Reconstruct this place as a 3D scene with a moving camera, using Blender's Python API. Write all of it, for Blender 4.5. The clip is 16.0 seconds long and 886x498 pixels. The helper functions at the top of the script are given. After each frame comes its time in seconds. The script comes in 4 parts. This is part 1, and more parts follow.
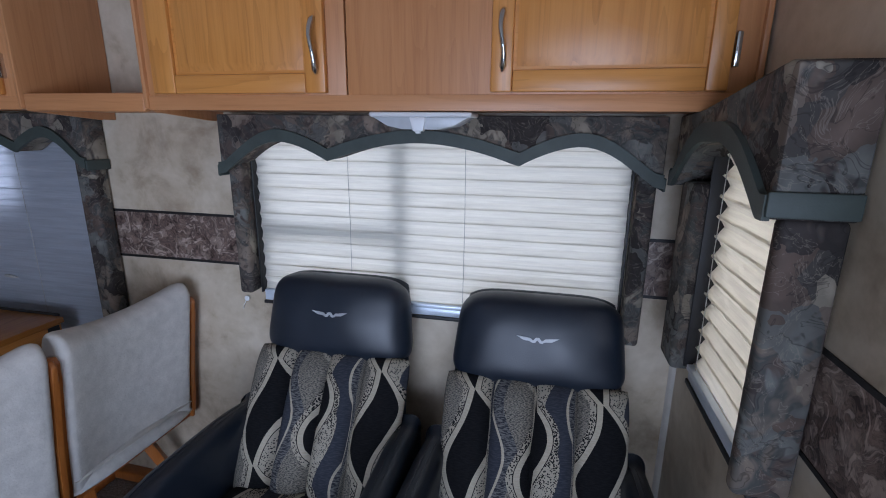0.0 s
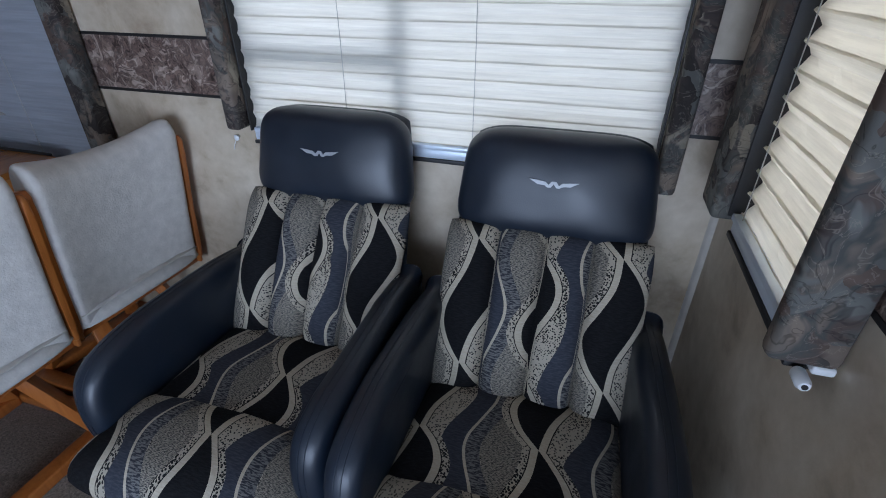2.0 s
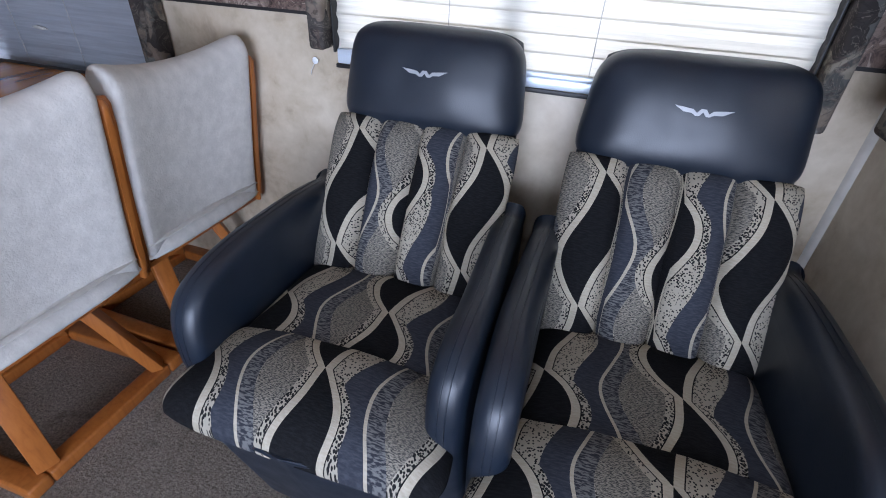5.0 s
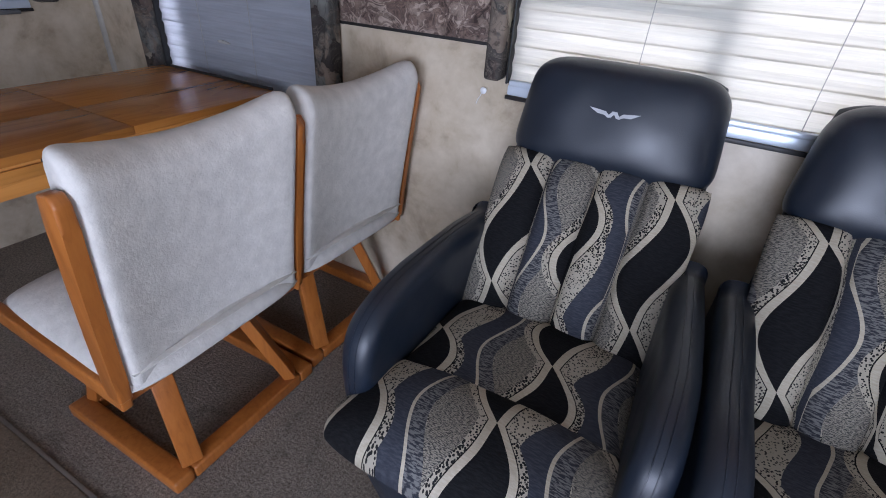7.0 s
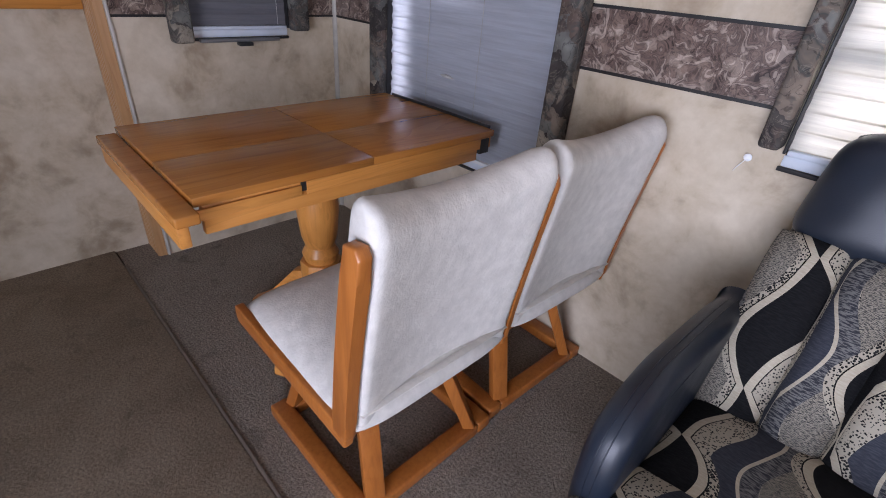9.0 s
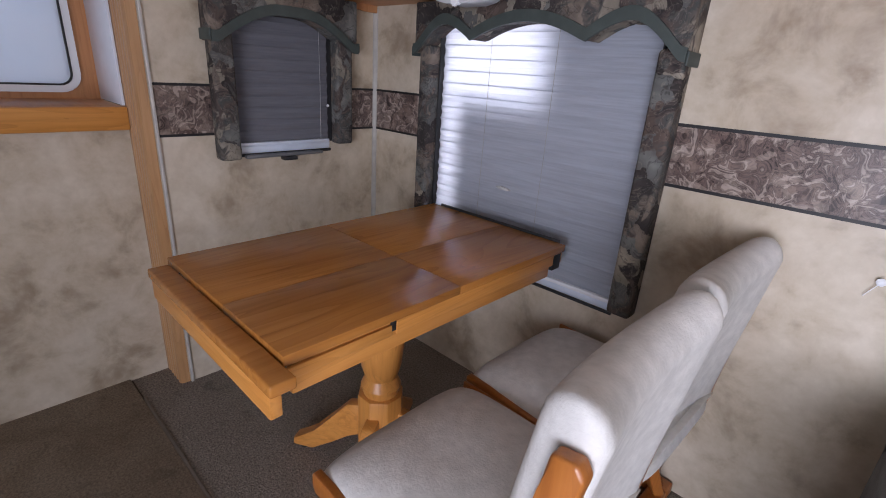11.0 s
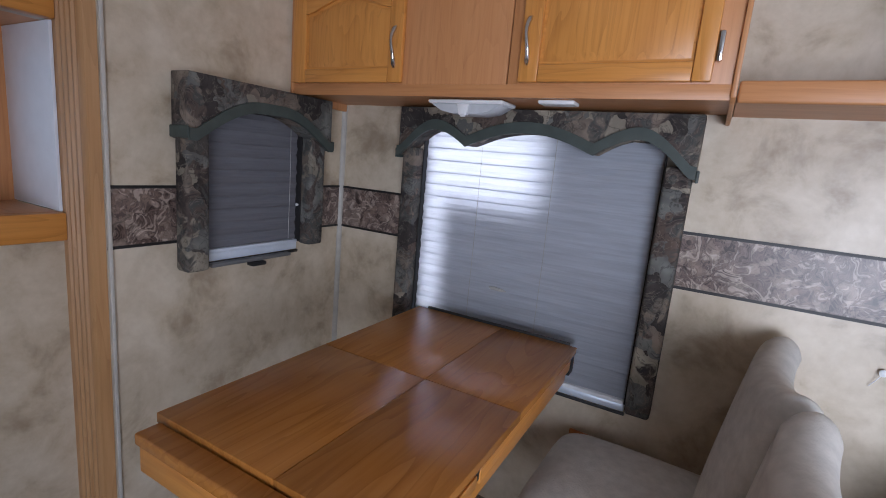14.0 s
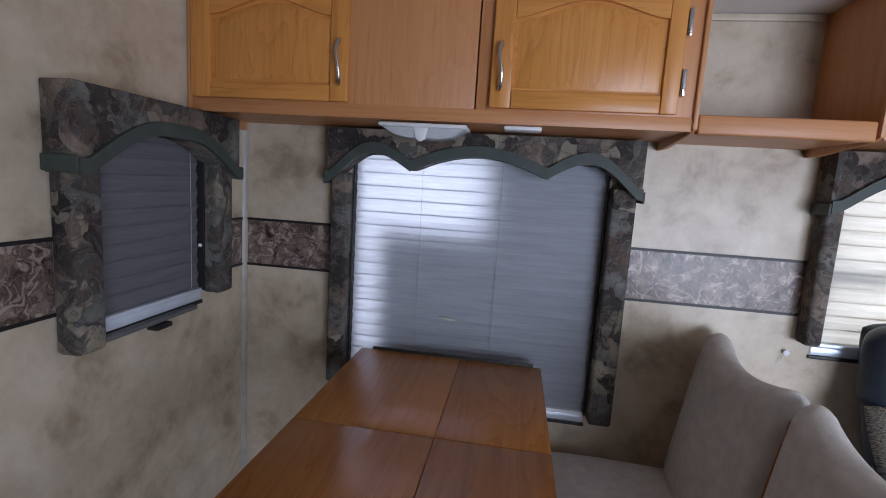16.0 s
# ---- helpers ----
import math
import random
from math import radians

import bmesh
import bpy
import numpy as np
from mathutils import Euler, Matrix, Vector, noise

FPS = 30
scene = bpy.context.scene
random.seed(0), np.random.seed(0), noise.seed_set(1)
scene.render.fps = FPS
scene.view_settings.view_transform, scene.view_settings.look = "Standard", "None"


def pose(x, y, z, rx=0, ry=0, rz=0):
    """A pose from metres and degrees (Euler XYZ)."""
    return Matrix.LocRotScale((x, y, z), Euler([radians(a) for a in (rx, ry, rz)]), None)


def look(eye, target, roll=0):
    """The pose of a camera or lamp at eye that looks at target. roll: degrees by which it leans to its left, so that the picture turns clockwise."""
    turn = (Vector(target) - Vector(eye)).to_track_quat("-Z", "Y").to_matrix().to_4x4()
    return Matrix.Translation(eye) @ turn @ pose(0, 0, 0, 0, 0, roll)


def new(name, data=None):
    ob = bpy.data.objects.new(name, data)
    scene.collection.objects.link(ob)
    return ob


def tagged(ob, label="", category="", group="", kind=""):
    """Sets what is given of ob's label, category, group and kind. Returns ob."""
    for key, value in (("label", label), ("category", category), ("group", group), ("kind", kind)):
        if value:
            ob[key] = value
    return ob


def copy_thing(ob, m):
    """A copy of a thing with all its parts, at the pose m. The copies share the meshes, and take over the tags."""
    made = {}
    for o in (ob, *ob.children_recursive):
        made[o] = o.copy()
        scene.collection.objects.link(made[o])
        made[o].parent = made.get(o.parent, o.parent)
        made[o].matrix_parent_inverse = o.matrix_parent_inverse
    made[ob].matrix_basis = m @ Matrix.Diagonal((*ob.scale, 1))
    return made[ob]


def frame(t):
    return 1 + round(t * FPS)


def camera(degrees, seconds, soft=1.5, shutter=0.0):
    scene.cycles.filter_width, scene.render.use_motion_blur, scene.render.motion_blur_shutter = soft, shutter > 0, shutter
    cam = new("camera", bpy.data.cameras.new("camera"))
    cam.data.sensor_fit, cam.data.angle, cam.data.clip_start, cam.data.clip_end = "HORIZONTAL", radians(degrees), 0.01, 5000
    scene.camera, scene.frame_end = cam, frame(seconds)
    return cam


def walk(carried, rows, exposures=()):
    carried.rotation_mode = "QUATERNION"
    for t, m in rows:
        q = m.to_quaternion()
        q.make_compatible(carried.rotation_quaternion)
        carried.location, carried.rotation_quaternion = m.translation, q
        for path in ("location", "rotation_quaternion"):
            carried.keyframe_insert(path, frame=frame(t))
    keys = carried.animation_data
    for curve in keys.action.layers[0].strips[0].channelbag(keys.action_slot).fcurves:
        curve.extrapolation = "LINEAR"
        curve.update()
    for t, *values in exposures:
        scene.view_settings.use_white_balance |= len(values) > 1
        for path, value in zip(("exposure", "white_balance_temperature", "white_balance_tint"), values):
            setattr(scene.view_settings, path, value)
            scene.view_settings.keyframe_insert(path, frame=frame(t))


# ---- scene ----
cam = camera(86.3, 16.0, soft=1.0)
PATH = [
    (0, (0.165, 0.327, 1.478), (-0.258, 2.216, 0.976), 0.6),
    (0.5, (0.182, 0.365, 1.445), (-0.298, 2.203, 0.817), 0.4),
    (1, (0.194, 0.414, 1.401), (-0.295, 2.189, 0.622), 0.4),
    (1.5, (0.202, 0.458, 1.36), (-0.288, 2.179, 0.467), 0.5),
    (2, (0.215, 0.492, 1.343), (-0.292, 2.138, 0.327), 0.1),
    (2.5, (0.205, 0.504, 1.325), (-0.297, 2.087, 0.21), 0.1),
    (3, (0.161, 0.503, 1.316), (-0.287, 2.05, 0.13), 0.5),
    (3.2, (0.144, 0.506, 1.307), (-0.304, 2.041, 0.106), 0.6),
    (5.3, (-0.105, 0.43, 1.194), (-0.581, 2.04, 0.106), 3.6),
    (5.5, (-0.127, 0.426, 1.194), (-0.621, 2.036, 0.116), 3.7),
    (6, (-0.182, 0.411, 1.202), (-0.739, 2.018, 0.15), 3.5),
    (6.5, (-0.232, 0.406, 1.202), (-0.88, 1.982, 0.154), 3.4),
    (7, (-0.306, 0.426, 1.2), (-1.069, 1.945, 0.147), 4.3),
    (7.5, (-0.365, 0.456, 1.203), (-1.262, 1.895, 0.142), 5.6),
    (8, (-0.41, 0.462, 1.211), (-1.462, 1.793, 0.153), 5.8),
    (8.5, (-0.48, 0.425, 1.216), (-1.647, 1.669, 0.17), 5.4),
    (9, (-0.591, 0.37, 1.223), (-1.788, 1.611, 0.209), 4.8),
    (9.2, (-0.63, 0.346, 1.223), (-1.825, 1.596, 0.218), 4.6),
    (11.3, (-0.958, 0.291, 1.272), (-2.265, 1.668, 0.643), 3.6),
    (11.5, (-0.976, 0.293, 1.277), (-2.308, 1.665, 0.692), 3.4),
    (12, (-1.012, 0.271, 1.296), (-2.37, 1.647, 0.782), 3.9),
    (12.5, (-1.076, 0.221, 1.309), (-2.416, 1.631, 0.844), 4.4),
    (13, (-1.171, 0.158, 1.313), (-2.409, 1.668, 0.883), 4.1),
    (13.5, (-1.24, 0.124, 1.32), (-2.331, 1.751, 0.916), 4.6),
    (14, (-1.332, 0.134, 1.318), (-2.284, 1.855, 0.953), 5.1),
    (14.5, (-1.445, 0.155, 1.34), (-2.253, 1.955, 1.011), 4.6),
    (15, (-1.536, 0.164, 1.352), (-2.215, 2.022, 1.056), 4.8),
    (15.5, (-1.66, 0.143, 1.359), (-2.14, 2.067, 1.101), 4.5),
    (16, (-1.764, 0.115, 1.343), (-2.057, 2.074, 1.068), 3.6),
]
P_W1, P_W2, P_W3, P_W4, P_N, P_BACK, P_SIDE = 8.0, 15.5, 0.03, 5.0, 3.6, 33.0, 12.0   # watts of daylight at the openings, and of the added fill P_SIDE
walk(cam, [(t, look(eye, target, roll)) for t, eye, target, roll in PATH],
     [(0, -0.38, 5500, 19), (1, -0.34, 5400, 14), (2, -0.18, 5420, 15), (3, 0.08, 5450, 18), (5.5, 0.53, 5720, 20), (7, 0.24, 5850, 22), (9, 0.58, 6180, 26), (11.5, 0.55, 6300, 25), (13, 0.43, 6250, 23), (14.5, 0.40, 6000, 19), (16, 0.16, 5950, 19)])

# ---------- world and light ----------
world = bpy.data.worlds.new("sky")
scene.world = world
world.use_nodes = True
sky = world.node_tree.nodes.new("ShaderNodeTexSky")
sky.sky_type, sky.sun_disc = "NISHITA", False
sky.sun_elevation, sky.sun_rotation = radians(42), radians(160)
world.node_tree.links.new(sky.outputs[0], world.node_tree.nodes["Background"].inputs[0])
world.node_tree.nodes["Background"].inputs[1].default_value = 0.08


def window_light(name, eye, target, w, h, power, colour):
    lamp = bpy.data.lights.new(name, "AREA")
    lamp.shape, lamp.size, lamp.size_y = "RECTANGLE", w, h
    lamp.energy, lamp.color = power, colour
    ob = new(name, lamp)
    ob.matrix_world = look(eye, target)
    return ob


DAY = (0.86, 0.93, 1.0)
window_light("daylight_recliner_window", (-0.2, 2.15, 1.2), (-0.2, 1.7, 1.18), 1.7, 0.9, P_W1, (1.0, 0.965, 0.885))
window_light("daylight_dinette_window", (-1.91, 2.15, 1.1), (-1.91, 1.7, 1.08), 1.3, 1.2, P_W2, (0.97, 0.98, 1.0))
window_light("daylight_end_window", (1.0, 1.29, 1.2), (0.6, 1.29, 1.18), 0.8, 0.8, P_W4, (1.0, 0.89, 0.70))
window_light("daylight_small_window", (-3.2, 1.28, 1.2), (-2.8, 1.28, 1.2), 0.5, 0.5, P_W3, DAY)
window_light("daylight_niche_window", (-3.55, 0.15, 1.4), (-3.2, 0.15, 1.36), 1.0, 0.5, P_N, (0.85, 0.93, 1.0))
window_light("daylight_entry_door", (0.1, -1.68, 0.82), (-0.75, 1.7, 1.12), 1.7, 1.3, P_BACK, (0.80, 0.90, 1.0)).data.spread = radians(115)
# Added fill along the aisle from an unseen opening in the east.
window_light("daylight_fill_east", (2.02, -0.4, 1.3), (0, 0.1, 1.0), 1.2, 0.9, P_SIDE, DAY)

# ---------- materials ----------


def mat(name, rough=0.5, metal=0.0, spec=0.5):
    m = bpy.data.materials.new(name)
    m.use_nodes = True
    b = m.node_tree.nodes["Principled BSDF"]
    b.inputs["Roughness"].default_value = rough
    b.inputs["Metallic"].default_value = metal
    b.inputs["Specular IOR Level"].default_value = spec
    return m, m.node_tree, b


def node(nt, kind, **values):
    n = nt.nodes.new(kind)
    for key, v in values.items():
        n.inputs[key.replace("_", " ")].default_value = v
    return n


def coords(nt, scale=(1, 1, 1), out="Object", rot=(0, 0, 0)):
    tc = nt.nodes.new("ShaderNodeTexCoord")
    mp = node(nt, "ShaderNodeMapping", Scale=scale, Rotation=[radians(a) for a in rot])
    nt.links.new(tc.outputs[out], mp.inputs["Vector"])
    return mp.outputs[0]


def noise_of(nt, vec, scale, detail=4.0, rough=0.55, distortion=0.0):
    n = node(nt, "ShaderNodeTexNoise", Scale=scale, Detail=detail, Roughness=rough, Distortion=distortion)
    nt.links.new(vec, n.inputs["Vector"])
    return n.outputs["Fac"]


def ramp(nt, fac, stops, hard=False):
    r = nt.nodes.new("ShaderNodeValToRGB")
    r.color_ramp.interpolation = "CONSTANT" if hard else "LINEAR"
    e = r.color_ramp.elements
    while len(e) < len(stops):
        e.new(0.5)
    for el, (p, c) in zip(e, stops):
        el.position, el.color = p, (*c, 1)
    nt.links.new(fac, r.inputs[0])
    return r.outputs[0]


def mix(nt, fac, a, b, kind="MIX"):
    n = nt.nodes.new("ShaderNodeMix")
    n.data_type, n.blend_type = "RGBA", kind
    for i, v in ((0, fac), (6, a), (7, b)):
        if isinstance(v, (int, float)):
            n.inputs[i].default_value = v
        elif isinstance(v, tuple):
            n.inputs[i].default_value = (*v, 1)
        else:
            nt.links.new(v, n.inputs[i])
    return n.outputs[2]


def calc(nt, op, a, b=0.0, c=0.0):
    n = nt.nodes.new("ShaderNodeMath")
    n.operation = op
    for i, v in enumerate((a, b, c)):
        if isinstance(v, (int, float)):
            n.inputs[i].default_value = v
        else:
            nt.links.new(v, n.inputs[i])
    return n.outputs[0]


def bump(nt, b, height, strength, distance):
    n = node(nt, "ShaderNodeBump", Strength=strength, Distance=distance)
    nt.links.new(height, n.inputs["Height"])
    nt.links.new(n.outputs[0], b.inputs["Normal"])


def wallpaper():
    m, nt, b = mat("mottled_beige_wall_vinyl", 0.36)
    v = coords(nt)
    big = noise_of(nt, v, 6.0, 5, 0.60, 0.3)
    small = noise_of(nt, v, 26, 4, 0.6)
    c = ramp(nt, big, [(0.32, (0.28, 0.205, 0.130)), (0.46, (0.49, 0.405, 0.290)), (0.66, (0.63, 0.545, 0.425))])
    c = mix(nt, 0.25, c, ramp(nt, small, [(0.3, (0.40, 0.33, 0.24)), (0.7, (0.66, 0.59, 0.49))]))
    nt.links.new(c, b.inputs["Base Color"])
    bump(nt, b, noise_of(nt, v, 180, 3), 0.12, 0.002)
    return m


def scroll_border():
    m, nt, b = mat("scroll_print_border", 0.34)
    v = coords(nt)
    warp = node(nt, "ShaderNodeTexNoise", Scale=9.0, Detail=2.0)
    nt.links.new(v, warp.inputs["Vector"])
    vv = nt.nodes.new("ShaderNodeMix")
    vv.data_type = "VECTOR"
    vv.inputs[0].default_value = 0.22
    nt.links.new(v, vv.inputs[4])
    nt.links.new(warp.outputs["Color"], vv.inputs[5])
    a = noise_of(nt, vv.outputs[1], 22, 4, 0.6, 1.7)
    c, v2 = patches(nt, v, 30.0, 22.0, 0.09, [(0.0, (0.06, 0.038, 0.032)), (0.25, (0.20, 0.145, 0.12)), (0.5, (0.11, 0.075, 0.062)), (0.68, (0.40, 0.32, 0.26)), (0.88, (0.26, 0.19, 0.15))])
    c = mix(nt, 0.55, c, ramp(nt, a, [(0.38, (0.030, 0.018, 0.016)), (0.46, (0.24, 0.165, 0.135)), (0.52, (0.07, 0.045, 0.038)), (0.61, (0.52, 0.42, 0.35))]))
    nt.links.new(c, b.inputs["Base Color"])
    bump(nt, b, a, 0.15, 0.002)
    return m


def patches(nt, v, scale, warp_scale, warp, stops):
    """Overlapping leaf-like patches in a few tones."""
    w = node(nt, "ShaderNodeTexNoise", Scale=warp_scale, Detail=3.0)
    nt.links.new(v, w.inputs["Vector"])
    vv = nt.nodes.new("ShaderNodeMix")
    vv.data_type = "VECTOR"
    vv.inputs[0].default_value = warp
    nt.links.new(v, vv.inputs[4])
    nt.links.new(w.outputs["Color"], vv.inputs[5])
    e = node(nt, "ShaderNodeTexVoronoi", Scale=scale)
    nt.links.new(vv.outputs[1], e.inputs["Vector"])
    sep = nt.nodes.new("ShaderNodeSeparateColor")
    nt.links.new(e.outputs["Color"], sep.inputs[0])
    vein = ramp(nt, e.outputs["Distance"], [(0.15, (1.12, 1.12, 1.12)), (0.62, (0.45, 0.45, 0.45))])
    return mix(nt, 0.75, ramp(nt, sep.outputs[0], stops, True), vein, "MULTIPLY"), vv.outputs[1]


def camo_fabric():
    """Hunting print: large bark and leaf shapes, fine veins and torn light edges in browns and greys."""
    m, nt, b = mat("leaf_print_fabric", 0.85, spec=0.25)
    v = coords(nt)
    warp = node(nt, "ShaderNodeTexNoise", Scale=8.0, Detail=2.0)
    nt.links.new(v, warp.inputs["Vector"])
    vv = nt.nodes.new("ShaderNodeMix")
    vv.data_type = "VECTOR"
    vv.inputs[0].default_value = 0.16
    nt.links.new(v, vv.inputs[4])
    nt.links.new(warp.outputs["Color"], vv.inputs[5])
    ground = ramp(nt, noise_of(nt, vv.outputs[1], 9, 4, 0.6, 0.8), [(0.34, (0.030, 0.027, 0.026)), (0.45, (0.088, 0.066, 0.056)), (0.53, (0.062, 0.064, 0.060)), (0.64, (0.17, 0.135, 0.105))])
    leaf, v2 = patches(nt, v, 13.0, 11.0, 0.16, [(0.0, (0.045, 0.038, 0.035)), (0.2, (0.17, 0.17, 0.155)), (0.42, (0.24, 0.19, 0.15)), (0.6, (0.09, 0.08, 0.072)), (0.74, (0.36, 0.315, 0.245)), (0.92, (0.14, 0.10, 0.08))])
    c = mix(nt, ramp(nt, noise_of(nt, v, 7, 3, 0.6, 1.2), [(0.46, (0, 0, 0)), (0.50, (0.9, 0.9, 0.9))]), ground, leaf)
    # veins: thin dark and pale contour lines of a folded noise
    fold = calc(nt, "ABSOLUTE", calc(nt, "SUBTRACT", noise_of(nt, vv.outputs[1], 13, 3, 0.55, 1.5), 0.5))
    c = mix(nt, ramp(nt, fold, [(0.004, (0.5, 0.5, 0.5)), (0.018, (0, 0, 0))]), c, (0.018, 0.015, 0.014))
    fold2 = calc(nt, "ABSOLUTE", calc(nt, "SUBTRACT", noise_of(nt, vv.outputs[1], 15, 4, 0.6, 2.2), 0.54))
    c = mix(nt, ramp(nt, fold2, [(0.003, (0.30, 0.30, 0.30)), (0.016, (0, 0, 0))]), c, (0.30, 0.26, 0.21))
    nt.links.new(c, b.inputs["Base Color"])
    bump(nt, b, noise_of(nt, v, 420, 2), 0.25, 0.001)
    return m


def wood(name, axis, dark, mid, light, rough=0.35, fine=1.0, knots=0.35):
    m, nt, b = mat(name, rough)
    s = [9.0, 9.0, 9.0]
    s["xyz".index(axis)] = 0.9
    v = coords(nt, s)
    rnd = nt.nodes.new("ShaderNodeObjectInfo").outputs["Random"]
    add = nt.nodes.new("ShaderNodeVectorMath")
    nt.links.new(v, add.inputs[0])
    nt.links.new(calc(nt, "MULTIPLY", rnd, 13.0), add.inputs[1])
    v = add.outputs[0]
    a = noise_of(nt, v, 0.8, 3, 0.5, 0.5)
    rings = calc(nt, "FRACT", calc(nt, "MULTIPLY", a, 11.0))
    fib = noise_of(nt, coords(nt, [x * 9 if x > 1 else 3.2 for x in s]), 1.0 * fine, 4, 0.65)
    c = ramp(nt, a, [(0.3, mid), (0.7, light)])
    c = mix(nt, knots, c, ramp(nt, rings, [(0.0, dark), (0.25, mid), (1.0, light)]))
    c = mix(nt, 0.30, c, ramp(nt, fib, [(0.34, dark), (0.47, mid), (0.62, light)]))
    nt.links.new(c, b.inputs["Base Color"])
    bump(nt, b, fib, 0.10, 0.001)
    return m


def carpet(name, lo, hi, blotch, relief=1.0):
    m, nt, b = mat(name, 0.95, spec=0.1)
    v = coords(nt)
    f = noise_of(nt, v, 130, 4, 0.7)
    c = ramp(nt, f, [(0.32, lo), (0.68, hi)])
    c = mix(nt, 0.6, c, ramp(nt, noise_of(nt, v, 3.5, 6, 0.65, 0.6), [(0.32, blotch), (0.62, (1, 1, 1))]), "MULTIPLY")
    stain = noise_of(nt, v, 11, 5, 0.7, 0.8)
    c = mix(nt, ramp(nt, stain, [(0.56, (0, 0, 0)), (0.70, (0.6, 0.6, 0.6))]), c, tuple(x * 0.75 for x in lo))
    nt.links.new(c, b.inputs["Base Color"])
    bump(nt, b, noise_of(nt, v, 110, 4, 0.75), relief, 0.012)
    return m


def plain(name, c, rough=0.5, metal=0.0, vary=0.12, scale=18, grain=0.05, gscale=260, spec=0.5):
    m, nt, b = mat(name, rough, metal, spec)
    v = coords(nt)
    lo = tuple(x * (1 - vary) for x in c)
    hi = tuple(min(1, x * (1 + vary)) for x in c)
    nt.links.new(ramp(nt, noise_of(nt, v, scale, 4), [(0.3, lo), (0.7, hi)]), b.inputs["Base Color"])
    bump(nt, b, noise_of(nt, v, gscale, 3), grain, 0.002)
    return m


def leather():
    m, nt, b = mat("black_leather", 0.42, spec=0.62)
    v = coords(nt)
    e = node(nt, "ShaderNodeTexVoronoi", Scale=330.0)
    nt.links.new(v, e.inputs["Vector"])
    # The blue of the daylight sheen is mixed into the black base colour.
    nt.links.new(ramp(nt, noise_of(nt, v, 9, 4), [(0.3, (0.006, 0.011, 0.020)), (0.7, (0.010, 0.016, 0.028))]), b.inputs["Base Color"])
    nt.links.new(ramp(nt, noise_of(nt, v, 14, 4), [(0.3, (0.36,) * 3), (0.7, (0.47,) * 3)]), b.inputs["Roughness"])
    h = calc(nt, "ADD", calc(nt, "MULTIPLY", e.outputs["Distance"], 0.3), noise_of(nt, v, 11, 3))
    bump(nt, b, h, 0.10, 0.004)
    return m


def ogee_fabric():
    """Woven upholstery: leaning black lozenges in cream outlines that cross between rows, with dotted, slate and hatched waves."""
    m, nt, b = mat("ogee_woven_upholstery", 0.9, spec=0.15)
    tc = nt.nodes.new("ShaderNodeUVMap")
    sep = nt.nodes.new("ShaderNodeSeparateXYZ")
    nt.links.new(tc.outputs[0], sep.inputs[0])
    wob = node(nt, "ShaderNodeTexNoise", Scale=6.0, Detail=1.0)
    nt.links.new(tc.outputs[0], wob.inputs["Vector"])
    drift = calc(nt, "MULTIPLY_ADD", wob.outputs["Fac"], 0.10, -0.05)
    u = calc(nt, "ADD", calc(nt, "DIVIDE", sep.outputs[0], 0.265), drift)
    v = calc(nt, "MULTIPLY", calc(nt, "DIVIDE", sep.outputs[1], 0.31), 2 * math.pi)
    w = calc(nt, "FRACT", calc(nt, "SUBTRACT", u, calc(nt, "MULTIPLY", calc(nt, "SINE", v), 0.085)))
    side = calc(nt, "SUBTRACT", w, 0.5)
    half = calc(nt, "MULTIPLY", calc(nt, "ABSOLUTE", calc(nt, "COSINE", calc(nt, "MULTIPLY", v, 0.5))), 0.185)
    past = calc(nt, "SUBTRACT", calc(nt, "ABSOLUTE", side), half)
    # position between two columns, from their middle
    mid = calc(nt, "SUBTRACT", calc(nt, "FRACT", calc(nt, "ADD", w, 0.5)), 0.5)
    wave = calc(nt, "SUBTRACT", mid, calc(nt, "MULTIPLY", calc(nt, "SINE", calc(nt, "ADD", v, 2.6)), 0.15))
    mp0 = node(nt, "ShaderNodeMapping", Scale=(205, 205, 1), Rotation=(0, 0, 0.6))
    nt.links.new(tc.outputs[0], mp0.inputs["Vector"])
    dots = node(nt, "ShaderNodeTexVoronoi", Scale=1.0, Randomness=0.75)
    nt.links.new(mp0.outputs[0], dots.inputs["Vector"])
    size = calc(nt, "MULTIPLY_ADD", calc(nt, "SINE", calc(nt, "ADD", v, 0.6)), 0.08, 0.45)
    dotc = mix(nt, calc(nt, "LESS_THAN", dots.outputs["Distance"], size), (0.36, 0.325, 0.26), (0.014, 0.014, 0.015))
    mp = node(nt, "ShaderNodeMapping", Scale=(70, 330, 1), Rotation=(0, 0, 0.5))
    nt.links.new(tc.outputs[0], mp.inputs["Vector"])
    hatch = noise_of(nt, mp.outputs[0], 1.0, 2)
    slate = ramp(nt, hatch, [(0.40, (0.032, 0.035, 0.046)), (0.66, (0.054, 0.058, 0.072))])
    lined = ramp(nt, hatch, [(0.45, (0.030, 0.032, 0.040)), (0.55, (0.15, 0.148, 0.145))])
    fleck = ramp(nt, noise_of(nt, mp.outputs[0], 2.2, 2), [(0.42, (0.045, 0.045, 0.045)), (0.56, (0.27, 0.245, 0.20))])
    black = ramp(nt, hatch, [(0.4, (0.006, 0.006, 0.007)), (0.7, (0.013, 0.013, 0.014))])
    cream = ramp(nt, hatch, [(0.3, (0.37, 0.325, 0.245)), (0.7, (0.47, 0.42, 0.335))])
    col = mix(nt, calc(nt, "GREATER_THAN", side, 0.0), fleck, dotc)
    col = mix(nt, calc(nt, "LESS_THAN", calc(nt, "ABSOLUTE", calc(nt, "ADD", wave, 0.10)), 0.10), col, slate)
